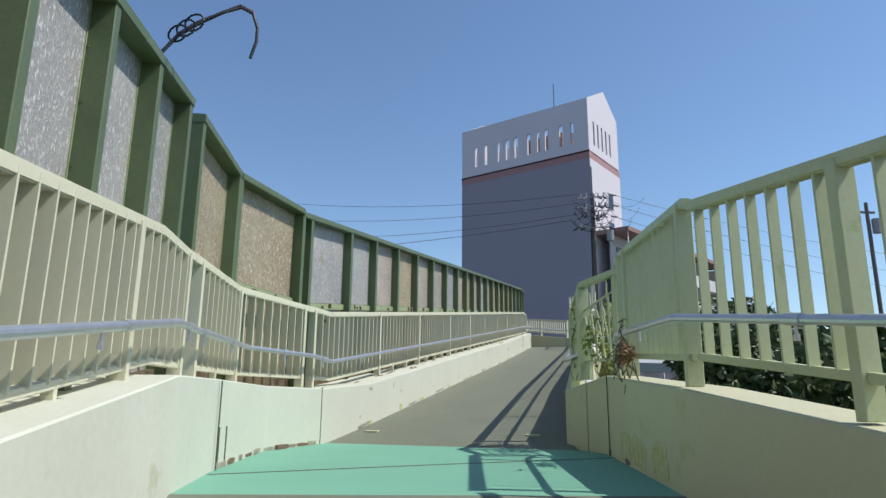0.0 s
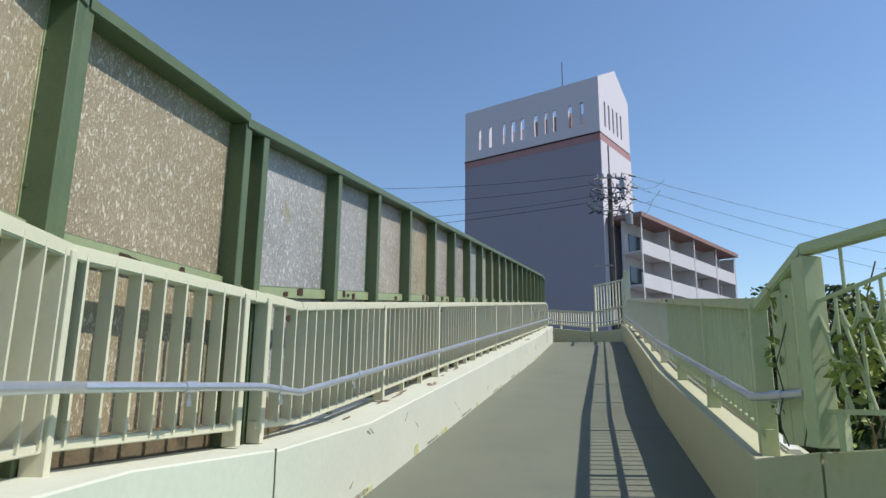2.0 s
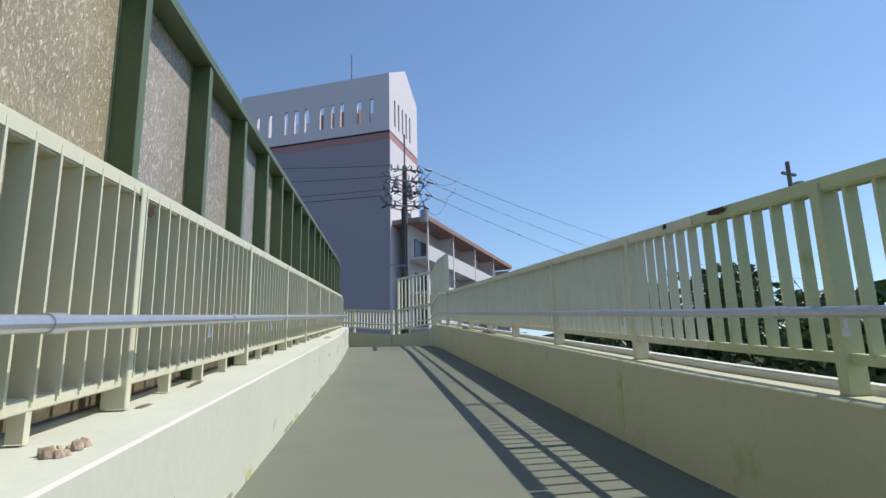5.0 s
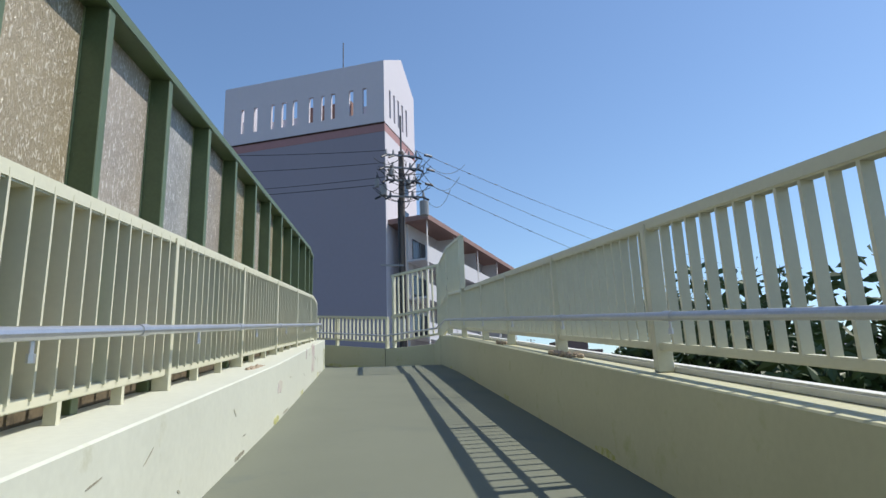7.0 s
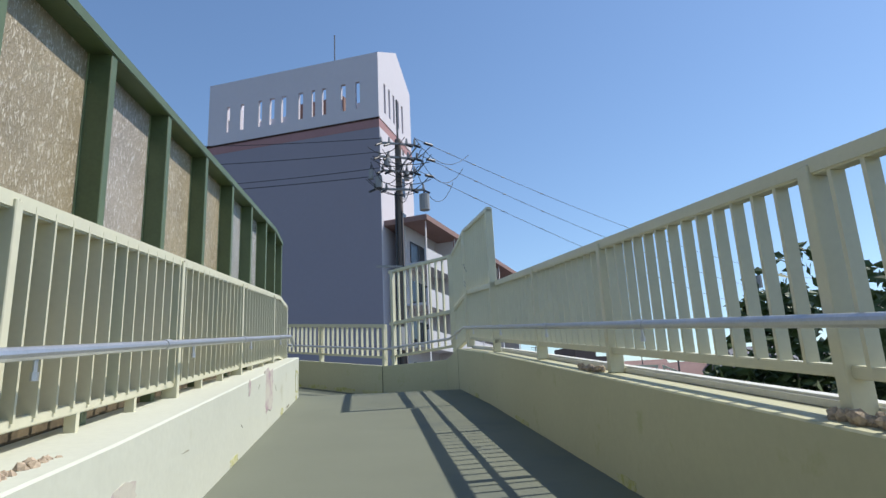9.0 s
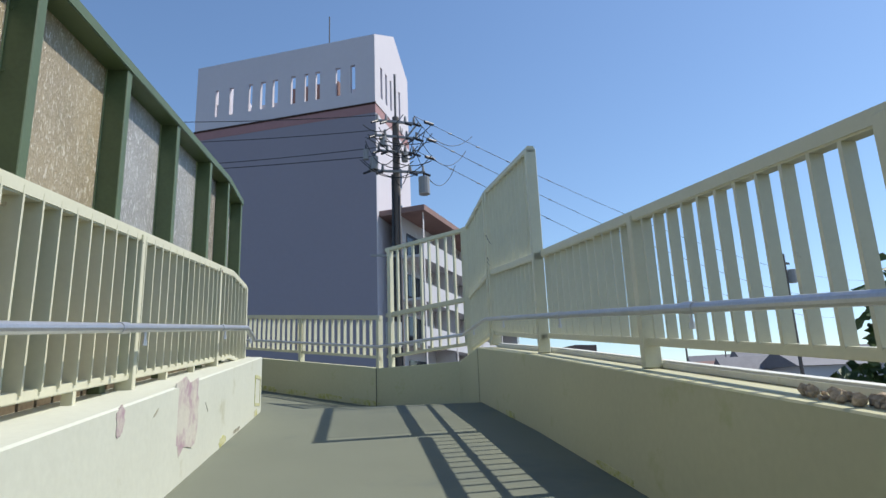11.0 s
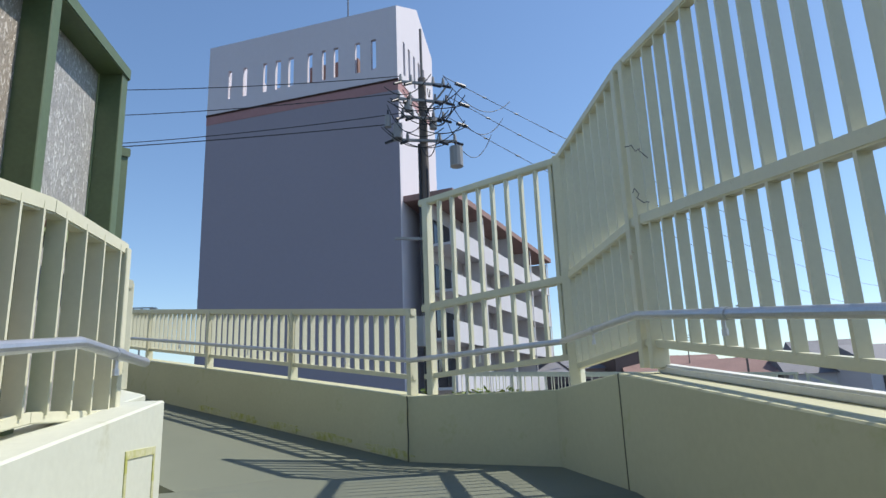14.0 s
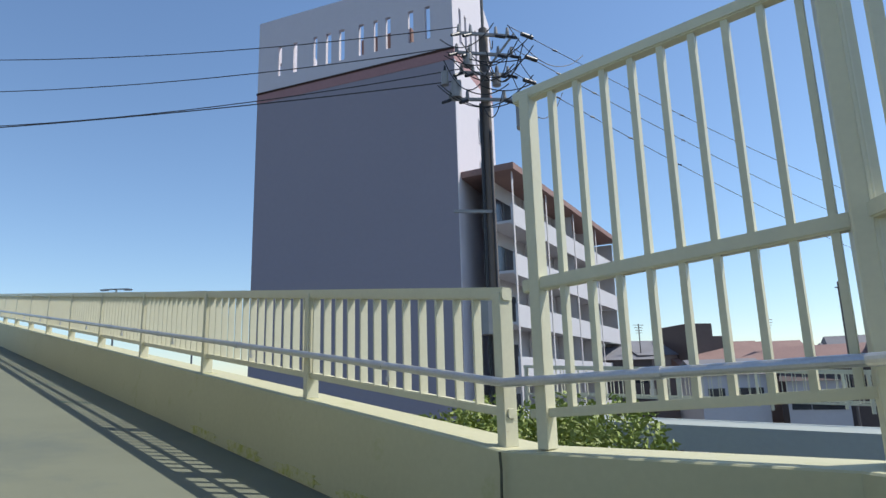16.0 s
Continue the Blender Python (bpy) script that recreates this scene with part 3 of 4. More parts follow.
def pierced(u0, u1, slots, z0, z1, s0, s1, fixed, along):
    """A parapet wall, one closed mesh, with upright slots cut through it."""
    bm = bmesh.new()
    us = [u0] + [e for sl in slots for e in sl] + [u1]
    zs = [z0, s0, s1, z1]
    solid = lambda i, j: 0 <= i < len(us) - 1 and 0 <= j < 3 and not (j == 1 and i % 2)
    cache = {}

    def vert(i, j, k):
        if (i, j, k) not in cache:
            f = fixed + .3 * k
            cache[i, j, k] = bm.verts.new(bp(us[i], f, zs[j]) if along == "u" else bp(f, us[i], zs[j]))
        return cache[i, j, k]
    for i in range(len(us) - 1):
        for j in range(3):
            if not solid(i, j):
                continue
            for k in (0, 1):
                bm.faces.new([vert(i, j, k), vert(i + 1, j, k), vert(i + 1, j + 1, k), vert(i, j + 1, k)])
            for di, dj, e in ((-1, 0, ((i, j), (i, j + 1))), (1, 0, ((i + 1, j), (i + 1, j + 1))), (0, -1, ((i, j), (i + 1, j))), (0, 1, ((i, j + 1), (i + 1, j + 1)))):
                if not solid(i + di, j + dj):
                    (a0, b0), (a1, b1) = e
                    bm.faces.new([vert(a0, b0, 0), vert(a1, b1, 0), vert(a1, b1, 1), vert(a0, b0, 1)])
    return bm


slots = [(u, u + w) for u, w in ((1.75, .42), (3.1, .45), (5.0, .42), (6.1, .36), (7.3, .45), (9.0, .5), (10.2, .5), (11.5, .38), (13.4, .4), (14.9, .35))]
part("parapet", pierced(0, TW, slots, ZB + .05, ZT, ZB + 1.15, ZB + 3.75, 0, "u"), M_PARAPET, tower, "pale parapet with upright slots")
part("parapet", pierced(0, TW, slots, ZB + .05, ZT, ZB + 1.15, ZB + 3.75, TD - .3, "u"), M_PARAPET, tower, "pale parapet with upright slots")
sl2 = [(1.3 + 1.15 * i, 1.75 + 1.15 * i) for i in range(5)]
part("parapet", pierced(0.3, TD - .3, sl2, ZB + .05, ZT, ZB + 1.0, ZB + 3.9, 0, "w"), M_PARAPET, tower, "pale end parapet with upright slots")
part("parapet", pierced(0.3, TD - .3, sl2, ZB + .05, ZT, ZB + 1.0, ZB + 3.9, TW - .3, "w"), M_PARAPET, tower, "pale end parapet with upright slots")
for u in (0, TW - .3):
    bm = bmesh.new()
    tri = [(0, ZT), (TD, ZT), (TD * .56, ZP)]
    f = [bm.verts.new(bp(u, w, z)) for w, z in tri]
    g = [bm.verts.new(bp(u + .3, w, z)) for w, z in tri]
    bm.faces.new(f)
    bm.faces.new(g[::-1])
    for i in range(3):
        bm.faces.new((f[i], g[i], g[(i + 1) % 3], f[(i + 1) % 3]))
    part("gable", bm, M_PARAPET, tower)
part("penthouse", bbox(bmesh.new(), 4.5, 9.0, 2.6, 6.0, ZB + .05, ZT - 2.2), M_ROOF, tower, "brown rooftop machine room")
part("antenna", tube(bmesh.new(), bp(5.1, 2.0, ZB), bp(5.1, 2.0, 36.6), 0.06, 6), M_DARK, tower, "thin rooftop aerial")
part("eave_flashing", bbox(bmesh.new(), -.06, TW + .06, -.06, .0, ZB - .15, ZB + .03), M_RUST, tower, "peeling dark flashing")
# windows in the tower's end wall
for z in (22.6, 19.2, 15.8, 12.4, 9.0, 5.6, 2.2):
    fr = part("window", bbox(bmesh.new(), -.10, -.052, 4.6, 6.1, z - 2.0, z), M_WHITEW, tower)
    part("pane", bbox(bmesh.new(), -.115, -.102, 4.7, 6.0, z - 1.9, z - .1), M_GLASS, fr)

# the balcony block behind the tower
AO, AD = Vector((5.5, 58.6, 0)), Vector((0.47, 0.88, 0)).normalized()
AN = Vector((-AD.y, AD.x, 0))


def ap(s, d, z):
    p = AO + AD * s + AN * d
    return (p.x, p.y, z)


def abox(bm, s0, s1, d0, d1, z0, z1):
    vs = [bm.verts.new(ap(s, d, z)) for z in (z0, z1) for s, d in ((s0, d0), (s1, d0), (s1, d1), (s0, d1))]
    for q in ((0, 1, 2, 3), (4, 5, 6, 7), (0, 1, 5, 4), (1, 2, 6, 5), (2, 3, 7, 6), (3, 0, 4, 7)):
        bm.faces.new([vs[i] for i in q])
    return bm


AL, ZR, ST = 27.0, 16.6, 3.35
block = thing("apartment_block", ap(0, 0, GROUND), "long apartment block with white balcony fronts and brown roof edge", "building")
part("wall", abox(bmesh.new(), 6.0, AL, 1.8, 9.0, GROUND, ZR), M_DWALL, block)
part("wall", abox(bmesh.new(), 0.3, 6.0, 1.8, 2.1, GROUND, ZR), M_DWALL, block)
part("roof", abox(bmesh.new(), -.4, AL + .3, -.5, 9.2, ZR, ZR + .45), M_ROOF, block, "brown flat roof edge")
for k in range(6):
    z = ZR - ST * (k + 1)
    bal = part("balcony", abox(bmesh.new(), 0, AL, 0, 1.8, z - .18, z), M_WHITEW, block)
    for j in range(4):
        s0 = j * AL / 4
        part("parapet", abox(bmesh.new(), s0 + .02, s0 + AL / 4 - .02, -.12, .0, z - .3, z + 1.15), M_WHITEW, bal, "white balcony front")
        part("divider", abox(bmesh.new(), s0 + AL / 4 - .1, s0 + AL / 4, 0.01, 1.75, z, z + ST - .2), M_DWALL, bal)
        win = part("window", abox(bmesh.new(), s0 + 1.2, s0 + 4.4, 1.72, 1.79, z + .05, z + 2.15), M_GLASS, block)
        part("frame", abox(bmesh.new(), s0 + 2.75, s0 + 2.85, 1.69, 1.715, z + .05, z + 2.15), M_DARK, win)
for j in range(5):
    part("column", abox(bmesh.new(), min(AL - .25, max(.05, j * AL / 4 - .12)), min(AL - .02, max(.05, j * AL / 4 - .12) + .24), -.16, -.125, GROUND, ZR), M_DWALL, block)


# utility pole
def cable(name, pts, r, label, parent=None, material=None):
    cu = bpy.data.curves.new(name, "CURVE")
    cu.dimensions, cu.bevel_depth, cu.bevel_resolution = "3D", r, 1
    sp = cu.splines.new("POLY")
    sp.points.add(len(pts) - 1)
    for q, p in zip(sp.points, pts):
        q.co = (*p, 1)
    dg = new("tmp", cu)
    me = bpy.data.meshes.new_from_object(dg)
    bpy.data.objects.remove(dg)
    me.name = name
    me.materials.clear()
    me.materials.append(material or M_WIRE)
    if parent:
        return put(name, me, parent, label=label)
    return tagged(put(name, me), label, "cable", "overhead cables")


def sag(a, b, drop, n=24):
    a, b = Vector(a), Vector(b)
    return [lerp(a, b, i / n) - Vector((0, 0, drop * 4 * (i / n) * (1 - i / n))) for i in range(n + 1)]


PX, PY, PT = 2.62, 37.0, 15.4
pole = thing("utility_pole", (PX, PY, GROUND), "weathered concrete utility pole crowded with transformers and insulators", "utility pole", "utility poles")
part("mast", tube(bmesh.new(), (PX, PY, GROUND), (PX, PY, PT - 1.2), 0.21, 14, 0.15), M_POLE, pole)
part("mast_top", tube(bmesh.new(), (PX, PY, PT - 1.2), (PX, PY, PT + .9), 0.05, 8), M_DARK, pole)
part("riser_cable", tube(bmesh.new(), (PX - .2, PY - .12, GROUND), (PX - .18, PY - .12, 11.5), 0.05, 8), M_WIRE, pole)
part("riser_cable", tube(bmesh.new(), (PX + .1, PY - .22, GROUND), (PX + .08, PY - .2, 10.5), 0.035, 8), M_WIRE, pole)
for z, w, ang in ((13.9, 1.7, 10), (13.2, 1.9, 10), (12.5, 1.6, 10), (11.6, 2.4, 5), (7.9, 1.3, 8)):
    c, s = math.cos(radians(ang)), math.sin(radians(ang))
    part("crossarm", box(bmesh.new(), (PX - (.5 if z < 9 else 0), PY - .2, z), (w, .09, .09), ang), M_INSUL, pole)
    for k in (-.48, -.25, .25, .48):
        if z > 9:
            x, y = PX + c * k * w, PY - .2 + s * k * w
            part("insulator", tube(bmesh.new(), (x, y, z + .04), (x, y, z + .30), .07, 8, .04), M_INSUL, pole)
            part("insulator", tube(bmesh.new(), (x, y - .05, z - .05), (x + .25 * (1 if k > 0 else -1), y - .3, z - .25), .055, 8, .05), M_WIRE, pole)
part("brace", tube(bmesh.new(), (PX, PY - .1, 12.6), (PX + 1.0, PY - .2, 13.9), .04, 6), M_INSUL, pole)
for x, z, r, h in ((-.95, 11.9, .17, .55), (1.15, 10.9, .24, .75), (-.25, 4.6, .32, 1.0), (-.55, 12.9, .15, .4), (-1.3, 12.3, .12, .45), (.35, 12.2, .14, .4)):
    body = part("transformer", tube(bmesh.new(), (PX + x, PY - .35, z - h / 2), (PX + x, PY - .35, z + h / 2), r, 12), M_INSUL, pole, "grey can transformer")
    part("bushing", tube(bmesh.new(), (PX + x, PY - .35, z + h / 2), (PX + x, PY - .35, z + h / 2 + .22), .05, 8, .03), M_WIRE, body)
rr = random.Random(3)
for i in range(16):
    z = 11.2 + rr.random() * 2.8
    x0, x1 = rr.uniform(-1.6, 0.2), rr.uniform(0.1, 1.7)
    cable("jumper_wire", sag((PX + x0, PY - .4, z), (PX + x1, PY - .4 - rr.random() * .5, z + rr.uniform(-.8, .5)), rr.uniform(.2, 1.0), 12), .018, "", pole)
for i, (z, x) in enumerate(((14.2, -.8), (13.5, -.9), (12.7, -.8))):
    cable("power_line", sag((PX + x, PY - .2, z), (-40, 44 + i * .5, z + 6.2 - i * 1.2), 1.6, 30), .016, "black overhead power line with slight sag")
for i, (z, x) in enumerate(((14.2, .8), (13.4, .9), (12.6, .8))):
    e = Vector((62, 80 + i * 3, z + .5 - i * 1.0))
    for u in (.012, .03, .055, .085, .13):
        p = sag((PX + x, PY - .2, z), e, 2.2, 1000)[int(u * 1000)]
        part("line_insulator", tube(bmesh.new(), p - Vector((.2 if u < .02 else .08, .14 if u < .02 else .05, 0)), p + Vector((.2 if u < .02 else .08, .14 if u < .02 else .05, 0)), .07 if u < .02 else .03, 8), M_WIRE, pole)
    cable("loop_wire", sag((PX + x, PY - .25, z), lerp((PX + x, PY - .2, z), e, .05 - .008 * i), .9 + .2 * i, 16), .014, "", pole)
cable("power_line", sag((-40, 36, 11.0), (PX - .8, PY - .2, 12.3), .9, 30), .018, "thin overhead telephone line")
for i, (z, x) in enumerate(((14.2, .8), (13.4, .9), (12.6, .8))):
    cable("power_line", sag((PX + x, PY - .2, z), (62, 80 + i * 3, z + .5 - i * 1.0), 2.2, 30), .013, "black overhead power line running past the roofs")

# ---- trees, houses and the lower footbridge seen through the railing ----
def leaf_cloud(bm, centre, radii, count, size, rnd):
    for _ in range(count):
        d = Vector((rnd.gauss(0, 1), rnd.gauss(0, 1), rnd.gauss(0, 1))).normalized() * (rnd.random() ** 0.35)
        p = Vector(centre) + Vector((d.x * radii[0], d.y * radii[1], d.z * radii[2]))
        m = Matrix.Translation(p) @ Euler((rnd.uniform(0, 6), rnd.uniform(0, 6), rnd.uniform(0, 6))).to_matrix().to_4x4()
        s = size * rnd.uniform(.6, 1.3)
        vs = [bm.verts.new(m @ Vector(q)) for q in ((0, -s, 0), (s * .45, 0, s * .12), (0, s, 0), (-s * .45, 0, s * .12))]
        bm.faces.new(vs)


def tree(x, y, top, spread, seed, leaves=1800, label="leafy green street tree"):
    rnd = random.Random(seed)
    t = thing("tree", (x, y, GROUND), label, "tree", "street trees")
    bm = bmesh.new()
    fork = GROUND + (top - GROUND) * .45
    tube(bm, (x, y, GROUND), (x, y, fork), .17, 10, .11)
    cs = []
    for i in range(9):
        a = i * 2.4 + rnd.random()
        r = spread * rnd.uniform(.3, .8)
        e = (x + math.cos(a) * r, y + math.sin(a) * r, fork + (top - fork) * rnd.uniform(.2, .85))
        tube(bm, (x, y, fork - rnd.random()), e, .06, 6, .015)
        cs.append(e)
    part("trunk", bm, M_BARK, t)
    bm = bmesh.new()
    for c in cs:
        k = spread * rnd.uniform(.3, .5)
        leaf_cloud(bm, c, (k, k, k * .8), leaves // 12, .11, rnd)
    leaf_cloud(bm, (x, y, (fork + top) / 2), (spread * .8, spread * .8, (top - fork) * .5), leaves // 4, .11, rnd)
    part("crown", bm, M_LEAF, t)


for i, (x, y, top, sp) in enumerate(((6.9, -1.0, 0.7, 1.8), (6.8, 2.0, 1.0, 1.8), (6.8, 5.0, 1.4, 1.9), (7.0, 8.0, 1.8, 1.9), (6.9, 11.0, 2.5, 1.9), (7.0, 13.8, 3.0, 1.9), (7.3, 16.4, 3.5, 1.8))):
    tree(x, y, top, sp, 40 + i, 6500)
rnd = random.Random(7)
bm = bmesh.new()
for i in range(11):
    leaf_cloud(bm, (7.4, -3 + i * 2.0, -2.0 + i * .16), (1.1, 1.5, 2.6), 1000, .15, rnd)
tagged(part("hedge", bm, M_LEAF), "dense dark hedge below the footbridge", "hedge", kind="stuff")
bm = bmesh.new()
for i in range(7):
    leaf_cloud(bm, (0.3 + i * .5 + rnd.random() * .4, 26.5 + rnd.random() * 2, 1.22 + rnd.random() * .4), (.8, .9, .95), 2200, .06, rnd)
tagged(part("shrub", bm, M_LEAFL), "bright yellow-green shrub crown beside the upper ramp", "shrub", kind="stuff")


def house(x, y, w, d, wall, ridge, rz, m, roof):
    h = thing("house", (x, y, GROUND), "low suburban house with a pitched roof", "house", "houses beyond the road")
    R = pose(x, y, 0, 0, 0, rz)
    bm = box(bmesh.new(), (0, 0, (GROUND + wall) / 2), (w, d, wall - GROUND))
    bmesh.ops.transform(bm, matrix=R, verts=bm.verts)
    part("wall", bm, m, h)
    bm = bmesh.new()
    q = [(-w / 2 - .4, -d / 2 - .4, wall), (w / 2 + .4, -d / 2 - .4, wall), (w / 2 + .4, d / 2 + .4, wall), (-w / 2 - .4, d / 2 + .4, wall), (-w / 2 - .4, 0, ridge), (w / 2 + .4, 0, ridge)]
    vs = [bm.verts.new(R @ Vector(p)) for p in q]
    for f in ((0, 1, 2, 3), (0, 1, 5, 4), (2, 3, 4, 5), (1, 2, 5), (3, 0, 4)):
        bm.faces.new([vs[i] for i in f])
    part("roof", bm, roof, h)
    for k in (-.28, .05, .3):
        win = bmesh.new()
        box(win, (k * w, -d / 2 - .04, wall - 1.6), (1.3, .06, 1.1))
        bmesh.ops.transform(win, matrix=R, verts=win.verts)
        part("window", win, M_GLASS, h)


M_BRWALL = mat("dark_brown_cladding", (0.10, 0.075, 0.07), 0.7, var=0.12, scale=0.4, fine=5)
M_TANW = mat("pinkish_tan_wall", (0.30, 0.23, 0.21), 0.8, var=0.08, scale=0.4, fine=5)
rh = random.Random(12)
for i in range(58):
    az = radians(12 + 62 * (i + rh.random()) / 58)
    far = rh.uniform(62, 105)
    wl = rh.uniform(2.2, 4.4) + (far - 60) * .03
    house(1 + math.sin(az) * far, 14 + math.cos(az) * far, rh.uniform(4, 7.5), rh.uniform(4, 6.5), wl, wl + rh.uniform(1.3, 2.2), rh.uniform(-40, 40), rh.choice((M_DWALL, M_WHITEW, M_TANW, M_BRWALL)), rh.choice((M_ROOF, M_SLATE, M_SLATE, M_BRWALL)))

for x, y, w, d, wl, rg, rz, m, rf in ((22.5, 84, 8, 7, 5.0, 6.6, 12, M_TANW, M_SLATE), (29.5, 80, 9, 7, 4.0, 6.0, -10, M_TANW, M_ROOF), (17.0, 82, 6, 6, 4.6, 6.0, 5, M_BRWALL, M_SLATE), (35.0, 76, 7, 6, 3.4, 5.2, 25, M_WHITEW, M_SLATE)):
    house(x, y, w, d, wl, rg, rz, m, rf)
hall = thing("house", (25.3, 81.5, GROUND), "dark brown flat-roofed house with a stepped top", "house", "houses beyond the road")
part("wall", box(bmesh.new(), (25.3, 81.5, (GROUND + 6.6) / 2), (4.6, 5, 6.6 - GROUND), 12), M_BRWALL, hall)
part("roof_step", box(bmesh.new(), (24.4, 81.3, 7.2), (2.6, 4.9, 1.2), 12), M_BRWALL, hall)
part("window", box(bmesh.new(), (24.8, 78.95, 4.4), (1.0, .08, 1.2), 12), M_GLASS, hall)
for x, y in ((31.0, 78.0), (38.0, 74.0), (19.5, 80.0)):
    an = thing("roof_aerial", (x, y, 5.0), "thin rooftop television aerial", "aerial", "roof aerials")
    part("mast", tube(bmesh.new(), (x, y, 3.6), (x, y, 8.0), .05, 6), M_DARK, an)
    for k in range(4):
        part("element", box(bmesh.new(), (x, y, 7.9 - .25 * k), (1.3 - .2 * k, .05, .05), 30), M_DARK, an)

# another arm of the footbridge beyond
LA, LB = (3.3, 34.5, 1.7), (11.5, 31.0, 1.25)
arm = thing("footbridge_arm", LA, "pale green side of another footbridge arm with railing", "footbridge")
part("girder", beam(bmesh.new(), LA, LB, 2.2, -.35, .18), M_BRIDGE, arm)
part("girder", beam(bmesh.new(), LB, (17.5, 27.0, -2.2), 2.0, -.35, .18), M_BRIDGE, arm)
for (pa, pb) in (((3.0, 33.5, 2.25), (11.1, 30.0, 1.8)), ((11.2, 29.9, 1.8), (17.0, 26.0, -1.7)), ((3.6, 35.5, 2.25), (11.8, 32.0, 1.8))):
    n = math.hypot(pb[0] - pa[0], pb[1] - pa[1])
    railing(pa, pb, [0.05] + [n * k / 5 for k in range(1, 5)] + [n - .05], "distant cream railing of another footbridge arm", height=0.85, stubs=0, bars=0.2)
part("pier", box(bmesh.new(), (7.5, 32.7, -1.9), (.7, .7, 6.2)), M_BRIDGE, arm)
# far poles
for x, y, top in ((17.0, 33.0, 6.9), (24.0, 55.0, 8.0), (12.3, 15.2, 6.4), (11.8, 9.9, 3.6)):
    p = thing("utility_pole", (x, y, GROUND), "slim dark utility pole with a short crossarm", "utility pole", "utility poles")
    part("mast", tube(bmesh.new(), (x, y, GROUND), (x, y, top), .085, 10, .06), M_POLE, p)
    part("crossarm", box(bmesh.new(), (x, y, top - .35), (.55, .07, .07), 20), M_DARK, p)
    part("transformer", tube(bmesh.new(), (x + .25, y, top - 1.1), (x + .25, y, top - .6), .15, 10), M_INSUL, p)

# ---- small things and wear on the parapets ----
def joint(p, q, nx, ny, label="dark open joint in the parapet"):
    """A thin filled joint that stands up the face of a parapet."""
    bm = bmesh.new()
    p, q = Vector(p), Vector(q)
    t = Vector((-ny, nx, 0)) * .0055
    o = Vector((nx, ny, 0)) * .004
    k = 7
    rj = random.Random(int(p.y * 100))
    l = [lerp(p, q, i / k) + t * rj.uniform(-.5, .5) for i in range(k + 1)]
    for u, w in zip(l, l[1:]):
        vs = [u - t, u + t, w + t, w - t]
        f = [bm.verts.new(v + o) for v in vs]
        g = [bm.verts.new(v - o) for v in vs]
        bm.faces.new(f)
        bm.faces.new(g[::-1])
        for i in range(4):
            bm.faces.new((f[i], g[i], g[(i + 1) % 4], f[(i + 1) % 4]))
    bmesh.ops.remove_doubles(bm, verts=bm.verts, dist=.0005)
    tagged(part("joint", bm, M_JOINT), label, "joint", "parapet joints", "structure")


joint((XL + .011, YJ - .003, LAND1), (XL + .011, YJ - .003, -.19), 1, 0)
joint((0.62 + .02, -5.0, LAND1), (0.62 + .02, -5.0, LAND1 + .64), .95, .3)
joint((2.632, 18.61, LAND2), (2.632, 18.61, zr(18.48)), -1, 0)
joint((K.x - .02, K.y - .03, LAND2), (K.x - .02, K.y - .03, CT2), -.6, -.8)
joint((3.40, -2.80, LAND1), (3.40, -2.80, -.07), -.97, -.2)


def patch(pts_centre, ax, up, w, h, m, label, seed, name="stain", lift=.004):
    """A flaked patch of paint or growth with a ragged outline, a few millimetres thick."""
    rp = random.Random(seed)
    c, ax, up = Vector(pts_centre), Vector(ax).normalized(), Vector(up).normalized()
    n = ax.cross(up) * lift
    k = 22
    ring = []
    for i in range(k):
        a = 2 * math.pi * i / k
        sx, sy = math.cos(a), math.sin(a)
        e = max(abs(sx), abs(sy)) ** -.6
        r = rp.uniform(.72, 1.08) * e
        ring.append(c + ax * sx * r * w / 2 + up * sy * r * h / 2)
    bm = bmesh.new()
    f = [bm.verts.new(v + n) for v in ring]
    g = [bm.verts.new(v - n) for v in ring]
    bm.faces.new(f)
    bm.faces.new(g[::-1])
    for i in range(k):
        j = (i + 1) % k
        bm.faces.new((f[i], g[i], g[j], f[j]))
    tagged(part(name, bm, m), label, "stain", "stains on the parapets", "structure")


def xl(y):
    return .30 if y < 11 else .30 - .15 * (y - 11) / 7.38


def xr(y):
    return XR + .02 - .04 * (y - 3) / 13.4 if y < 16.4 else XR - .02 - .09 * (y - 16.4) / 2.22


UPR = Vector((0, 1, S))
for i, (y, z, w, h) in enumerate(((15.15, 1.72, .62, .46), (11.1, 1.16, .30, .13), (14.0, 1.70, .10, .14))):
    patch((xl(y), y, z), UPR, (0, 0, 1), w, h, M_MAUVE, "faded mauve paint smear on the cream parapet", 60 + i, "paint_smear")
for i, (y, w, h) in enumerate(((-1.0, .22, .06), (0.3, .15, .10), (1.4, .3, .05), (3.3, .18, .06), (5.4, .3, .05), (7.7, .2, .07), (10.9, .35, .07), (13.4, .3, .06), (16.3, .25, .08), (18.0, .2, .07))):
    patch((xl(y), y, zf(y) + h / 2), UPR, (0, 0, 1), w, h, M_MOSS, "yellow-green moss at the foot of the parapet", 90 + i, "moss_patch")
patch((xr(4.0), 4.0, zf(4) + .28), (0, -1, -S), (0, 0, 1), .10, .46, M_MOSS, "yellow-green run-off streak on the parapet", 120, "moss_streak")
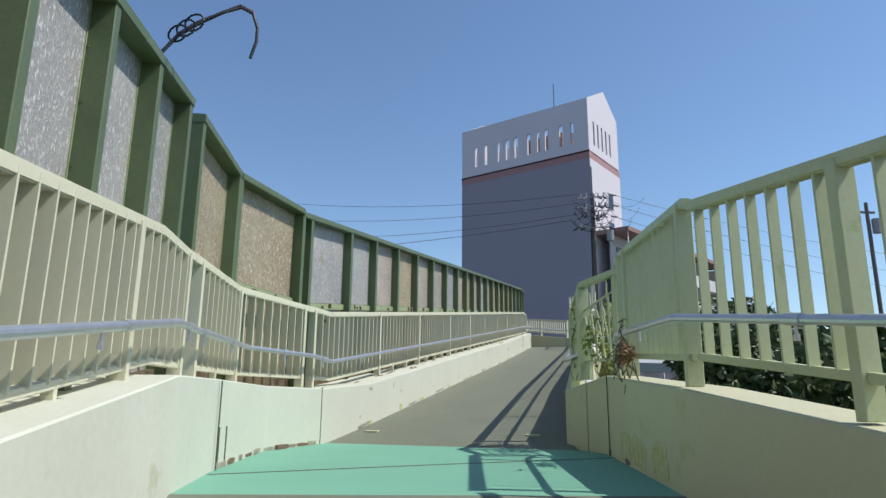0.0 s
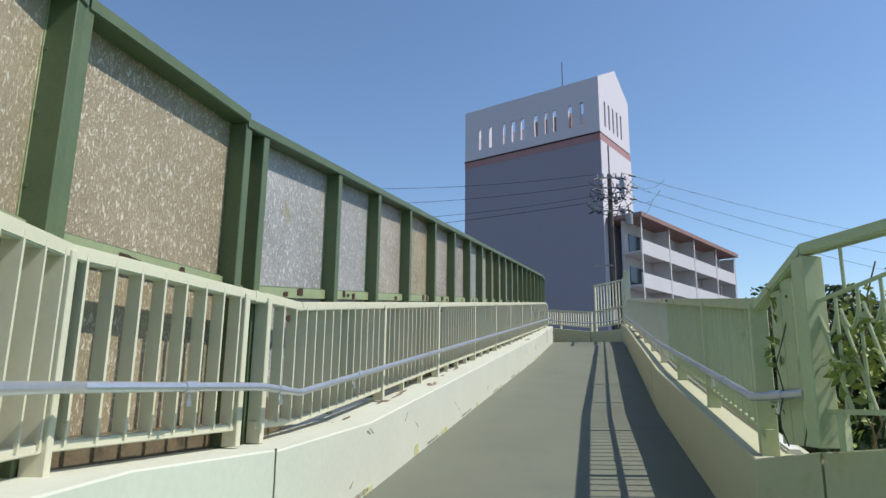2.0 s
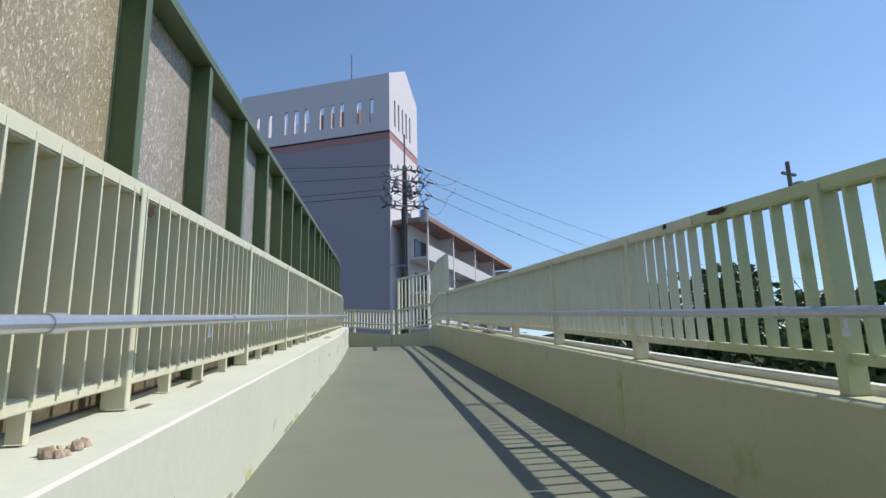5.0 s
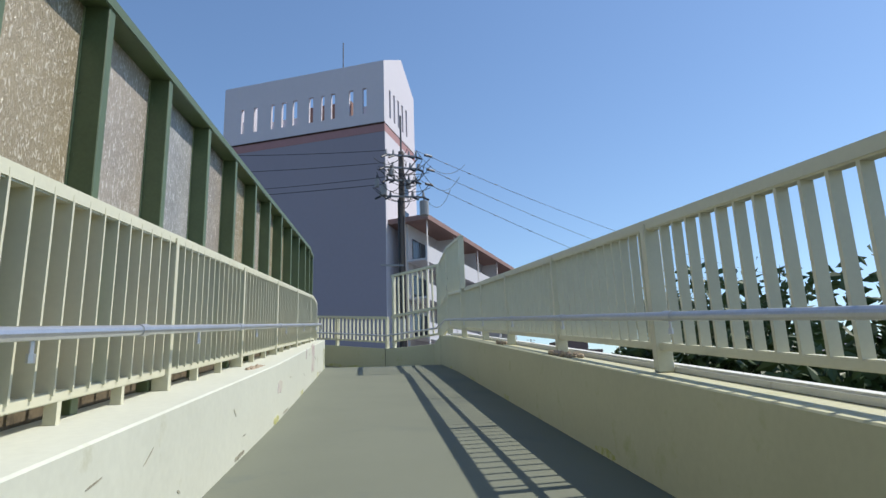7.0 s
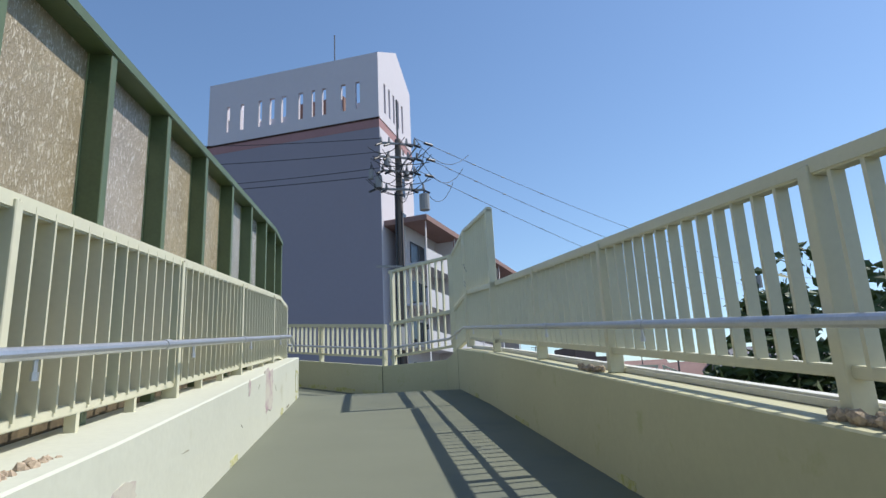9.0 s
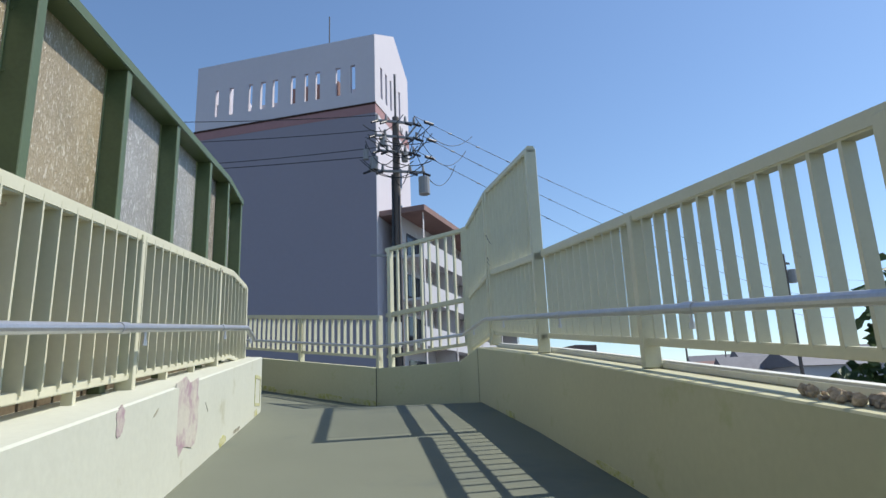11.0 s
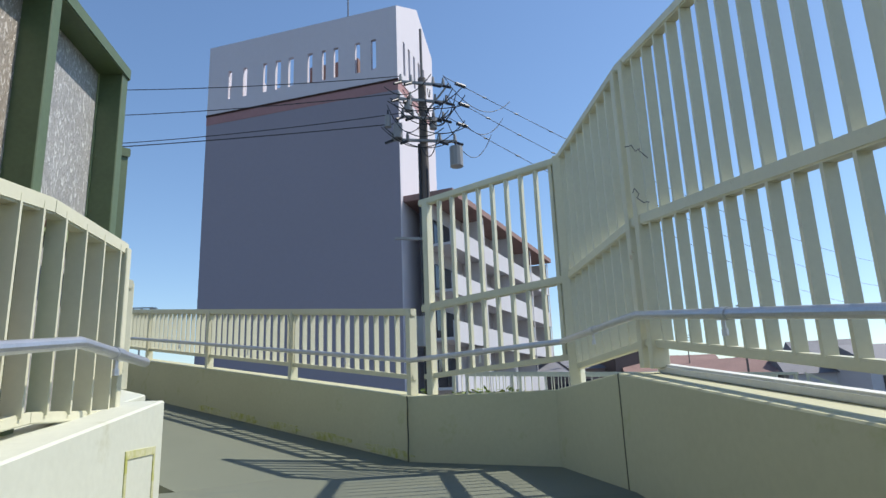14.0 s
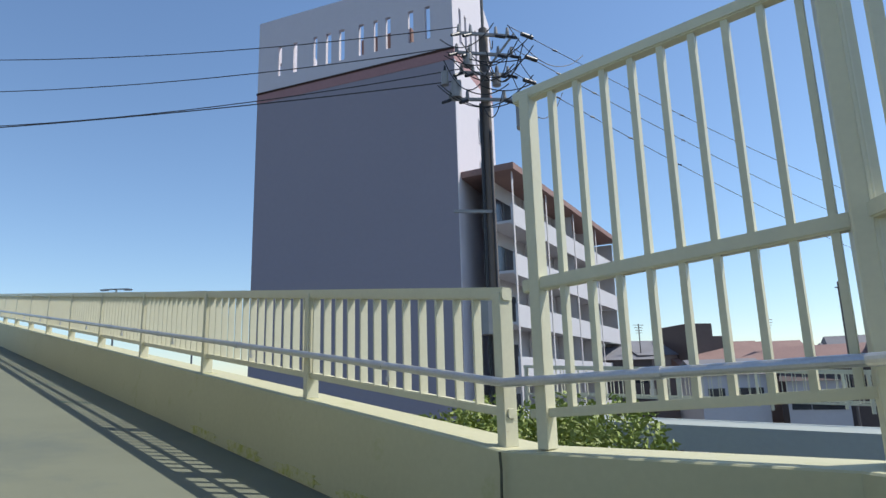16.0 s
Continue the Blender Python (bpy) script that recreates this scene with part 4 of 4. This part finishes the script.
for i, (y, w, h) in enumerate(((5.2, .5, .05), (8.9, .4, .06), (12.1, .3, .06), (14.7, .6, .05), (17.3, .5, .06))):
    patch((xr(y), y, zf(y) + h / 2), (0, -1, -S), (0, 0, 1), w, h, M_MOSS, "yellow-green moss at the foot of the parapet", 130 + i, "moss_patch")
patch((2.655, 18.38, zr(18.38) - .33), (0.045, -1, -S), (0, 0, 1), .28, .16, M_MOSS, "square yellow-green stain on the parapet", 140, "moss_patch")
for i in range(5):
    p = K + D2 * (0.3 + i * 0.9)
    patch((p.x - .003, p.y - .003, LAND2 + S * (0.3 + i * .9) + .05), -D2 - Vector((0, 0, S)), (0, 0, 1), .7, .09, M_MOSS, "yellow-green moss along the foot of the parapet", 150 + i, "moss_patch")
# yellow chalk frame at the parapet's end
bm = bmesh.new()
for (y0, y1, z0, z1) in ((17.90, 18.28, 2.08, 2.115), (17.90, 18.28, 1.80, 1.83), (17.90, 17.925, 1.83, 2.08), (18.255, 18.28, 1.83, 2.08)):
    beam(bm, (xl(y0) + .001, y0, 0), (xl(y1) + .001, y1, 0), .008, z0, z1)
tagged(part("chalk_frame", bm, M_MOSS), "yellow painted square outline on the parapet end", "marking", kind="structure")

# joint line across the mint floor and cast covers beside the ramp
bm = bmesh.new()
beam(bm, (0.72, -5.22, LAND1), (2.0, -4.12, LAND1), .018, -.01, .004)
beam(bm, (2.0, -4.12, LAND1), (3.55, -2.9, LAND1), .018, -.01, .004)
tagged(part("floor_joint", bm, M_JOINT), "dark joint line across the mint floor", "joint", kind="structure")
for x, y in ((0.52, -1.5), (2.52, -1.5)):
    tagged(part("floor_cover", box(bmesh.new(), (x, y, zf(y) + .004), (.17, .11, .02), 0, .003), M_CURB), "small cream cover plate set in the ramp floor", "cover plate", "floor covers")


# dry litter on the parapets
def litter(cx, cy, cz, lx, ly, n, seed, label):
    rl = random.Random(seed)
    bm = bmesh.new()
    for i in range(n):
        x, y = cx + rl.uniform(-lx, lx), cy + rl.uniform(-ly, ly)
        s = rl.uniform(.012, .032)
        z = cz + S * (y - cy)
        bmesh.ops.create_icosphere(bm, subdivisions=1, radius=s, matrix=Matrix.Translation((x, y, z + s * .6)) @ Euler((rl.random() * 3, rl.random() * 3, rl.random() * 3)).to_matrix().to_4x4() @ Matrix.Diagonal((1, .7, .8, 1)))
    tagged(part("litter", bm, M_LITTER), label, "litter", "litter on the parapets", "stuff")


M_LITTER = mat("bleached_litter", (0.42, 0.33, 0.24), 0.9, var=0.45, scale=30, fine=90, bump=0.3)
litter(2.86, 10.1, zr(10.1), .06, .34, 70, 1, "bleached gravel and dry leaves piled on the parapet")
litter(2.86, 12.9, zr(12.9), .05, .2, 40, 2, "bleached gravel and dry leaves piled on the parapet")
litter(0.17, 10.5, zc(10.5), .03, .28, 46, 3, "pale pebbles and dry leaves on the parapet")
litter(0.15, 1.4, zc(1.4), .03, .1, 12, 4, "brown dry leaves on the parapet")
for x, y, z, rz in ((RRX - .002, 2.7, zr(2.7) + .912, 90), (RRX - .002, 3.35, zr(3.35) + .912, 90)):
    patch((x - .020, y, z), (0, -1, -S), (0, 0, 1), .2 if y < 3 else .05, .036, M_RUST, "brown rust spot on the top rail", int(y * 100), "rust_spot", .003)
patch((RX + .039, -1.92, zc(-1.92) + .87), UPR, (0, 0, 1), .06, .055, M_RUST, "orange rust run on the top rail", 210, "rust_spot", .003)
patch((RX + .035, 2.32, zc(2.32) + .87), UPR, (0, 0, 1), .08, .05, M_RUST, "dark rust on the top rail joint", 211, "rust_spot", .003)

# ornamental corner railing overgrown with a creeper
C0, C1, C2 = Vector((3.05, -1.84, -.10)), Vector((3.18, -2.36, -.08)), Vector((3.56, -2.97, -.06))
cr = thing("corner_railing", C0, "cream corner railing with slanting thin bars between two posts", "railing", "footbridge railings")
UP = Vector((0, 0, 1))
part("top_rail", beam(bmesh.new(), C0 + UP * .80, C1 + UP * 1.01, .078, -.062, 0, .008), M_RAILG, cr)
part("top_rail", beam(bmesh.new(), C1 + UP * 1.01, C2 + UP * 1.02, .078, -.062, 0, .008), M_RAILG, cr)
part("bottom_rail", beam(bmesh.new(), C1, C2, .03, .15, .175), M_RAILG, cr)
for u, w in ((.40, .035), (.62, .035), (.99, .11)):
    hgt = .75 + .2 * u
    part("post", box(bmesh.new(), lerp(C0, C1, u) + UP * (hgt / 2 - .01), (w, .10, hgt), 18, .004), M_RAILG, cr)
for u in (.16, .93):
    part("stub", box(bmesh.new(), lerp(C1, C2, u) + UP * .07, (.035, .05, .18), -54, .003), M_RAILG, cr)
part("bar_rail", tube(bmesh.new(), lerp(C1, C2, .04) + UP * .70, lerp(C1, C2, .98) + UP * .83, .011, 8), M_RAILG, cr)
for u in (.28, .68):
    part("hanger", tube(bmesh.new(), lerp(C1, C2, u) + UP * .74, lerp(C1, C2, u) + UP * .96, .009, 8), M_RAILG, cr)
for i in range(5):
    u = .14 + .17 * i
    part("upright_bar", tube(bmesh.new(), lerp(C1, C2, u + .06) + UP * .17, lerp(C1, C2, u + .06) + UP * (.71 + .13 * u), .009, 8), M_RAILG, cr)
    part("slanting_bar", tube(bmesh.new(), lerp(C1, C2, u + .10) + UP * .17, lerp(C1, C2, u - .08) + UP * .62, .009, 8), M_RAILG, cr)
    bm = bmesh.new()
    arc = [lerp(C1, C2, u - .08 + .14 * k / 6) + UP * (.62 + .10 * u - .10 * math.sin(math.pi * k / 6)) for k in range(7)]
    for a, b in zip(arc, arc[1:]):
        tube(bm, a, b, .009, 6)
    part("curl", bm, M_RAILG, cr)
part("tall_rail_end", beam(bmesh.new(), Vector((3.53, -2.84, .96)), Vector((3.58, -2.99, 1.098)), .078, -.064, 0, .008), M_RAILG, cr)
part("tall_post", box(bmesh.new(), Vector((3.535, -2.885, .44)), (.07, .11, 1.04), 18, .004), M_RAILG, cr)
rc = random.Random(5)
vine = thing("creeper", (3.1, -2.1, -.1), "green creeper with small leaves climbing the corner railing", "climbing plant")
for i in range(9):
    bm = bmesh.new()
    p = Vector((rc.uniform(3.05, 3.45), rc.uniform(-2.5, -1.95), -.1))
    for k in range(6):
        q = p + Vector((rc.uniform(-.07, .07), rc.uniform(-.07, .07), rc.uniform(.08, .17)))
        tube(bm, p, q, .004, 5)
        p = q
    part("stem", bm, M_BARK, vine)
bm = bmesh.new()
for i in range(11):
    leaf_cloud(bm, (rc.uniform(3.08, 3.46), rc.uniform(-2.6, -1.95), rc.uniform(.0, .7)), (.13, .13, .14), 42, .034, rc)
part("leaves", bm, M_LEAFL, vine)
dry = thing("dry_creeper", (3.5, -3.0, -.1), "tangle of dry brown creeper hanging over the parapet", "climbing plant")
bm = bmesh.new()
for i in range(26):
    p = Vector((3.58 + rc.uniform(-.08, .05), -3.58 + rc.uniform(-.45, .25), rc.uniform(-.05, .25)))
    for k in range(5):
        q = p + Vector((rc.uniform(-.06, .05), rc.uniform(-.12, .12), rc.uniform(-.10, .08)))
        tube(bm, p, q, .0045, 5)
        p = q
part("stem", bm, M_BARK, dry)
bm = bmesh.new()
leaf_cloud(bm, (3.58, -3.68, .10), (.08, .22, .12), 90, .035, rc)
part("leaves", bm, M_DRY, dry)

# loose cable over the barrier
cb = [(0.723, -6.154, 1.843), (0.807, -6.091, 2.018), (0.884, -6.021, 2.13), (1.003, -5.937, 2.249), (1.101, -5.86, 2.34), (1.171, -5.818, 2.312), (1.206, -5.797, 2.193), (1.206, -5.797, 2.088), (1.178, -5.811, 1.962)]
lc = thing("loose_cable", cb[0], "loose black cable curling over the barrier top", "cable")
cable("strand", cb, .012, "", lc)
cable("strand", [(x + .01, y, z + .02 * math.sin(i)) for i, (x, y, z) in enumerate(cb[:6])], .010, "", lc)
for k in range(3):
    cable("coil", [(cb[1][0] + .06 * k + .07 * math.cos(a * .5), cb[1][1], cb[1][2] + .02 + .03 * k + .06 * math.sin(a * .5)) for a in range(13)], .007, "", lc)
# twisted wires tied to the tall railing
for y, z, sd in ((18.2, 3.30, 1), (18.2, 3.60, 2)):
    rw = random.Random(sd)
    cable("tie_wire", [(RRX - .15 + rw.uniform(-.02, .01), y + .05 * i + rw.uniform(-.02, .02), z + .03 * i + rw.uniform(-.025, .025)) for i in range(7)], .0028, "thin dark wire tied to the tall railing")
# far street lamps beyond the upper ramp
for x, y in ((-16.5, 62.0), (-21.0, 60.0)):
    lp = thing("street_lamp", (x, y, GROUND), "far slim street lamp with two arms", "street lamp", "street lamps")
    part("mast", tube(bmesh.new(), (x, y, GROUND), (x, y, 9.6), .08, 8, .06), M_INSUL, lp)
    part("arm", box(bmesh.new(), (x, y, 9.6), (1.6, .08, .08)), M_INSUL, lp)
    for k in (-.8, .8):
        part("head", box(bmesh.new(), (x + k, y, 9.55), (.5, .22, .10), 0, .02), M_INSUL, lp)

# scuffs and grime
rs = random.Random(77)
for i in range(18):
    y = rs.uniform(-1.5, 17.5)
    patch((xl(y), y, zf(y) + rs.uniform(.12, .48)), Vector((0, 1, S + rs.uniform(-.9, .9))), Vector((0, -rs.uniform(-.5, .5), 1)), rs.uniform(.04, .14), rs.uniform(.008, .02), M_GRIME, "dark scuff on the pale parapet", 300 + i, "scuff", .003)

# rust runs, dirty pads and gaps along the barrier-side parapet
M_DIRT = mat("brown_dirt", (0.16, 0.11, 0.07), 0.95, var=0.4, scale=14, fine=80, bump=0.4, dirt=(0.06, 0.045, 0.03), dirt_amount=0.2, dirt_scale=18)
rd = random.Random(55)
for k, y in enumerate(LP):
    z = zc(y) + .012
    patch((RX + .055, y + .03, z), UPR, (1, 0, 0), rd.uniform(.14, .30), rd.uniform(.04, .08), M_DIRT, "brown rust-stained dirt round the post foot", 400 + k, "dirt_patch", -.004)
    patch((RX + .038, y, zc(y) + rd.uniform(.90, .93)), UPR, (0, 0, 1), rd.uniform(.03, .07), rd.uniform(.03, .06), M_RUST, "dark rust at the rail joint", 430 + k, "rust_spot", .003)
for k in range(26):
    y = rd.uniform(-1.5, 16.8)
    patch((RX + rd.uniform(.02, .07), y, zc(y) + .012), UPR, (1, 0, 0), rd.uniform(.10, .4), rd.uniform(.02, .05), M_DIRT, "strip of brown dirt on the parapet top", 460 + k, "dirt_patch", -.003)
for k, (y, h) in enumerate(((-1.2, .07), (0.9, .05), (2.6, .06), (4.9, .05), (6.9, .07), (9.3, .06), (11.6, .05), (16.9, .06))):
    patch((xl(y) + .001, y, zf(y) + h / 2), UPR, (0, 0, 1), rd.uniform(.3, .7), h * .5, M_GRIME, "grey grime line at the parapet foot", 500 + k, "grime_line", .003)
# crumbled edge and hatch outline on the landing's parapet
LQ = [Vector((0.62, -5.0, 0)), Vector((0.16, -3.5, 0)), Vector((XL + .01, YJ, 0))]
for a, b, k0 in ((LQ[0], LQ[1], 600), (LQ[1], LQ[2], 620)):
    d = (b - a).normalized()
    for k in range(5):
        p = lerp(a, b, .12 + .18 * k)
        patch((p.x, p.y, LAND1 + .022), d, (0, 0, 1), rd.uniform(.12, .3), rd.uniform(.03, .06), M_DIRT if k % 2 else M_GRIME, "crumbled brown edge at the foot of the parapet", k0 + k, "crumbled_edge", .004)
d = (LQ[0] - LQ[1]).normalized()
for u, z0, z1 in ((.05, .05, .30), (.17, .05, .30)):
    p = lerp(LQ[0], LQ[1], u)
    joint((p.x + .004, p.y, LAND1 + z0), (p.x + .004, p.y, LAND1 + z1), .95, .3, "thin outline of a filled hatch in the parapet")
for k, (x, y, w) in enumerate(((3.40, -2.75, .12), (3.47, -3.1, .3), (3.55, -3.6, .25))):
    patch((x, y, LAND1 + .03), (.17, -1, 0), (0, 0, 1), w, .06, M_DIRT, "crumbled brown edge at the foot of the parapet", 640 + k, "crumbled_edge", .004)
for k, u in enumerate((.35, .55, .8)):
    p = lerp((3.38, -2.62, 0), (R0.x, R0.y, 0), u)
    patch((p.x, p.y, LAND1 + .14), (.17, -1, 0), (0, 0, 1), .5, .24, M_MOSS, "olive algae stain low on the parapet", 660 + k, "moss_patch", .003)
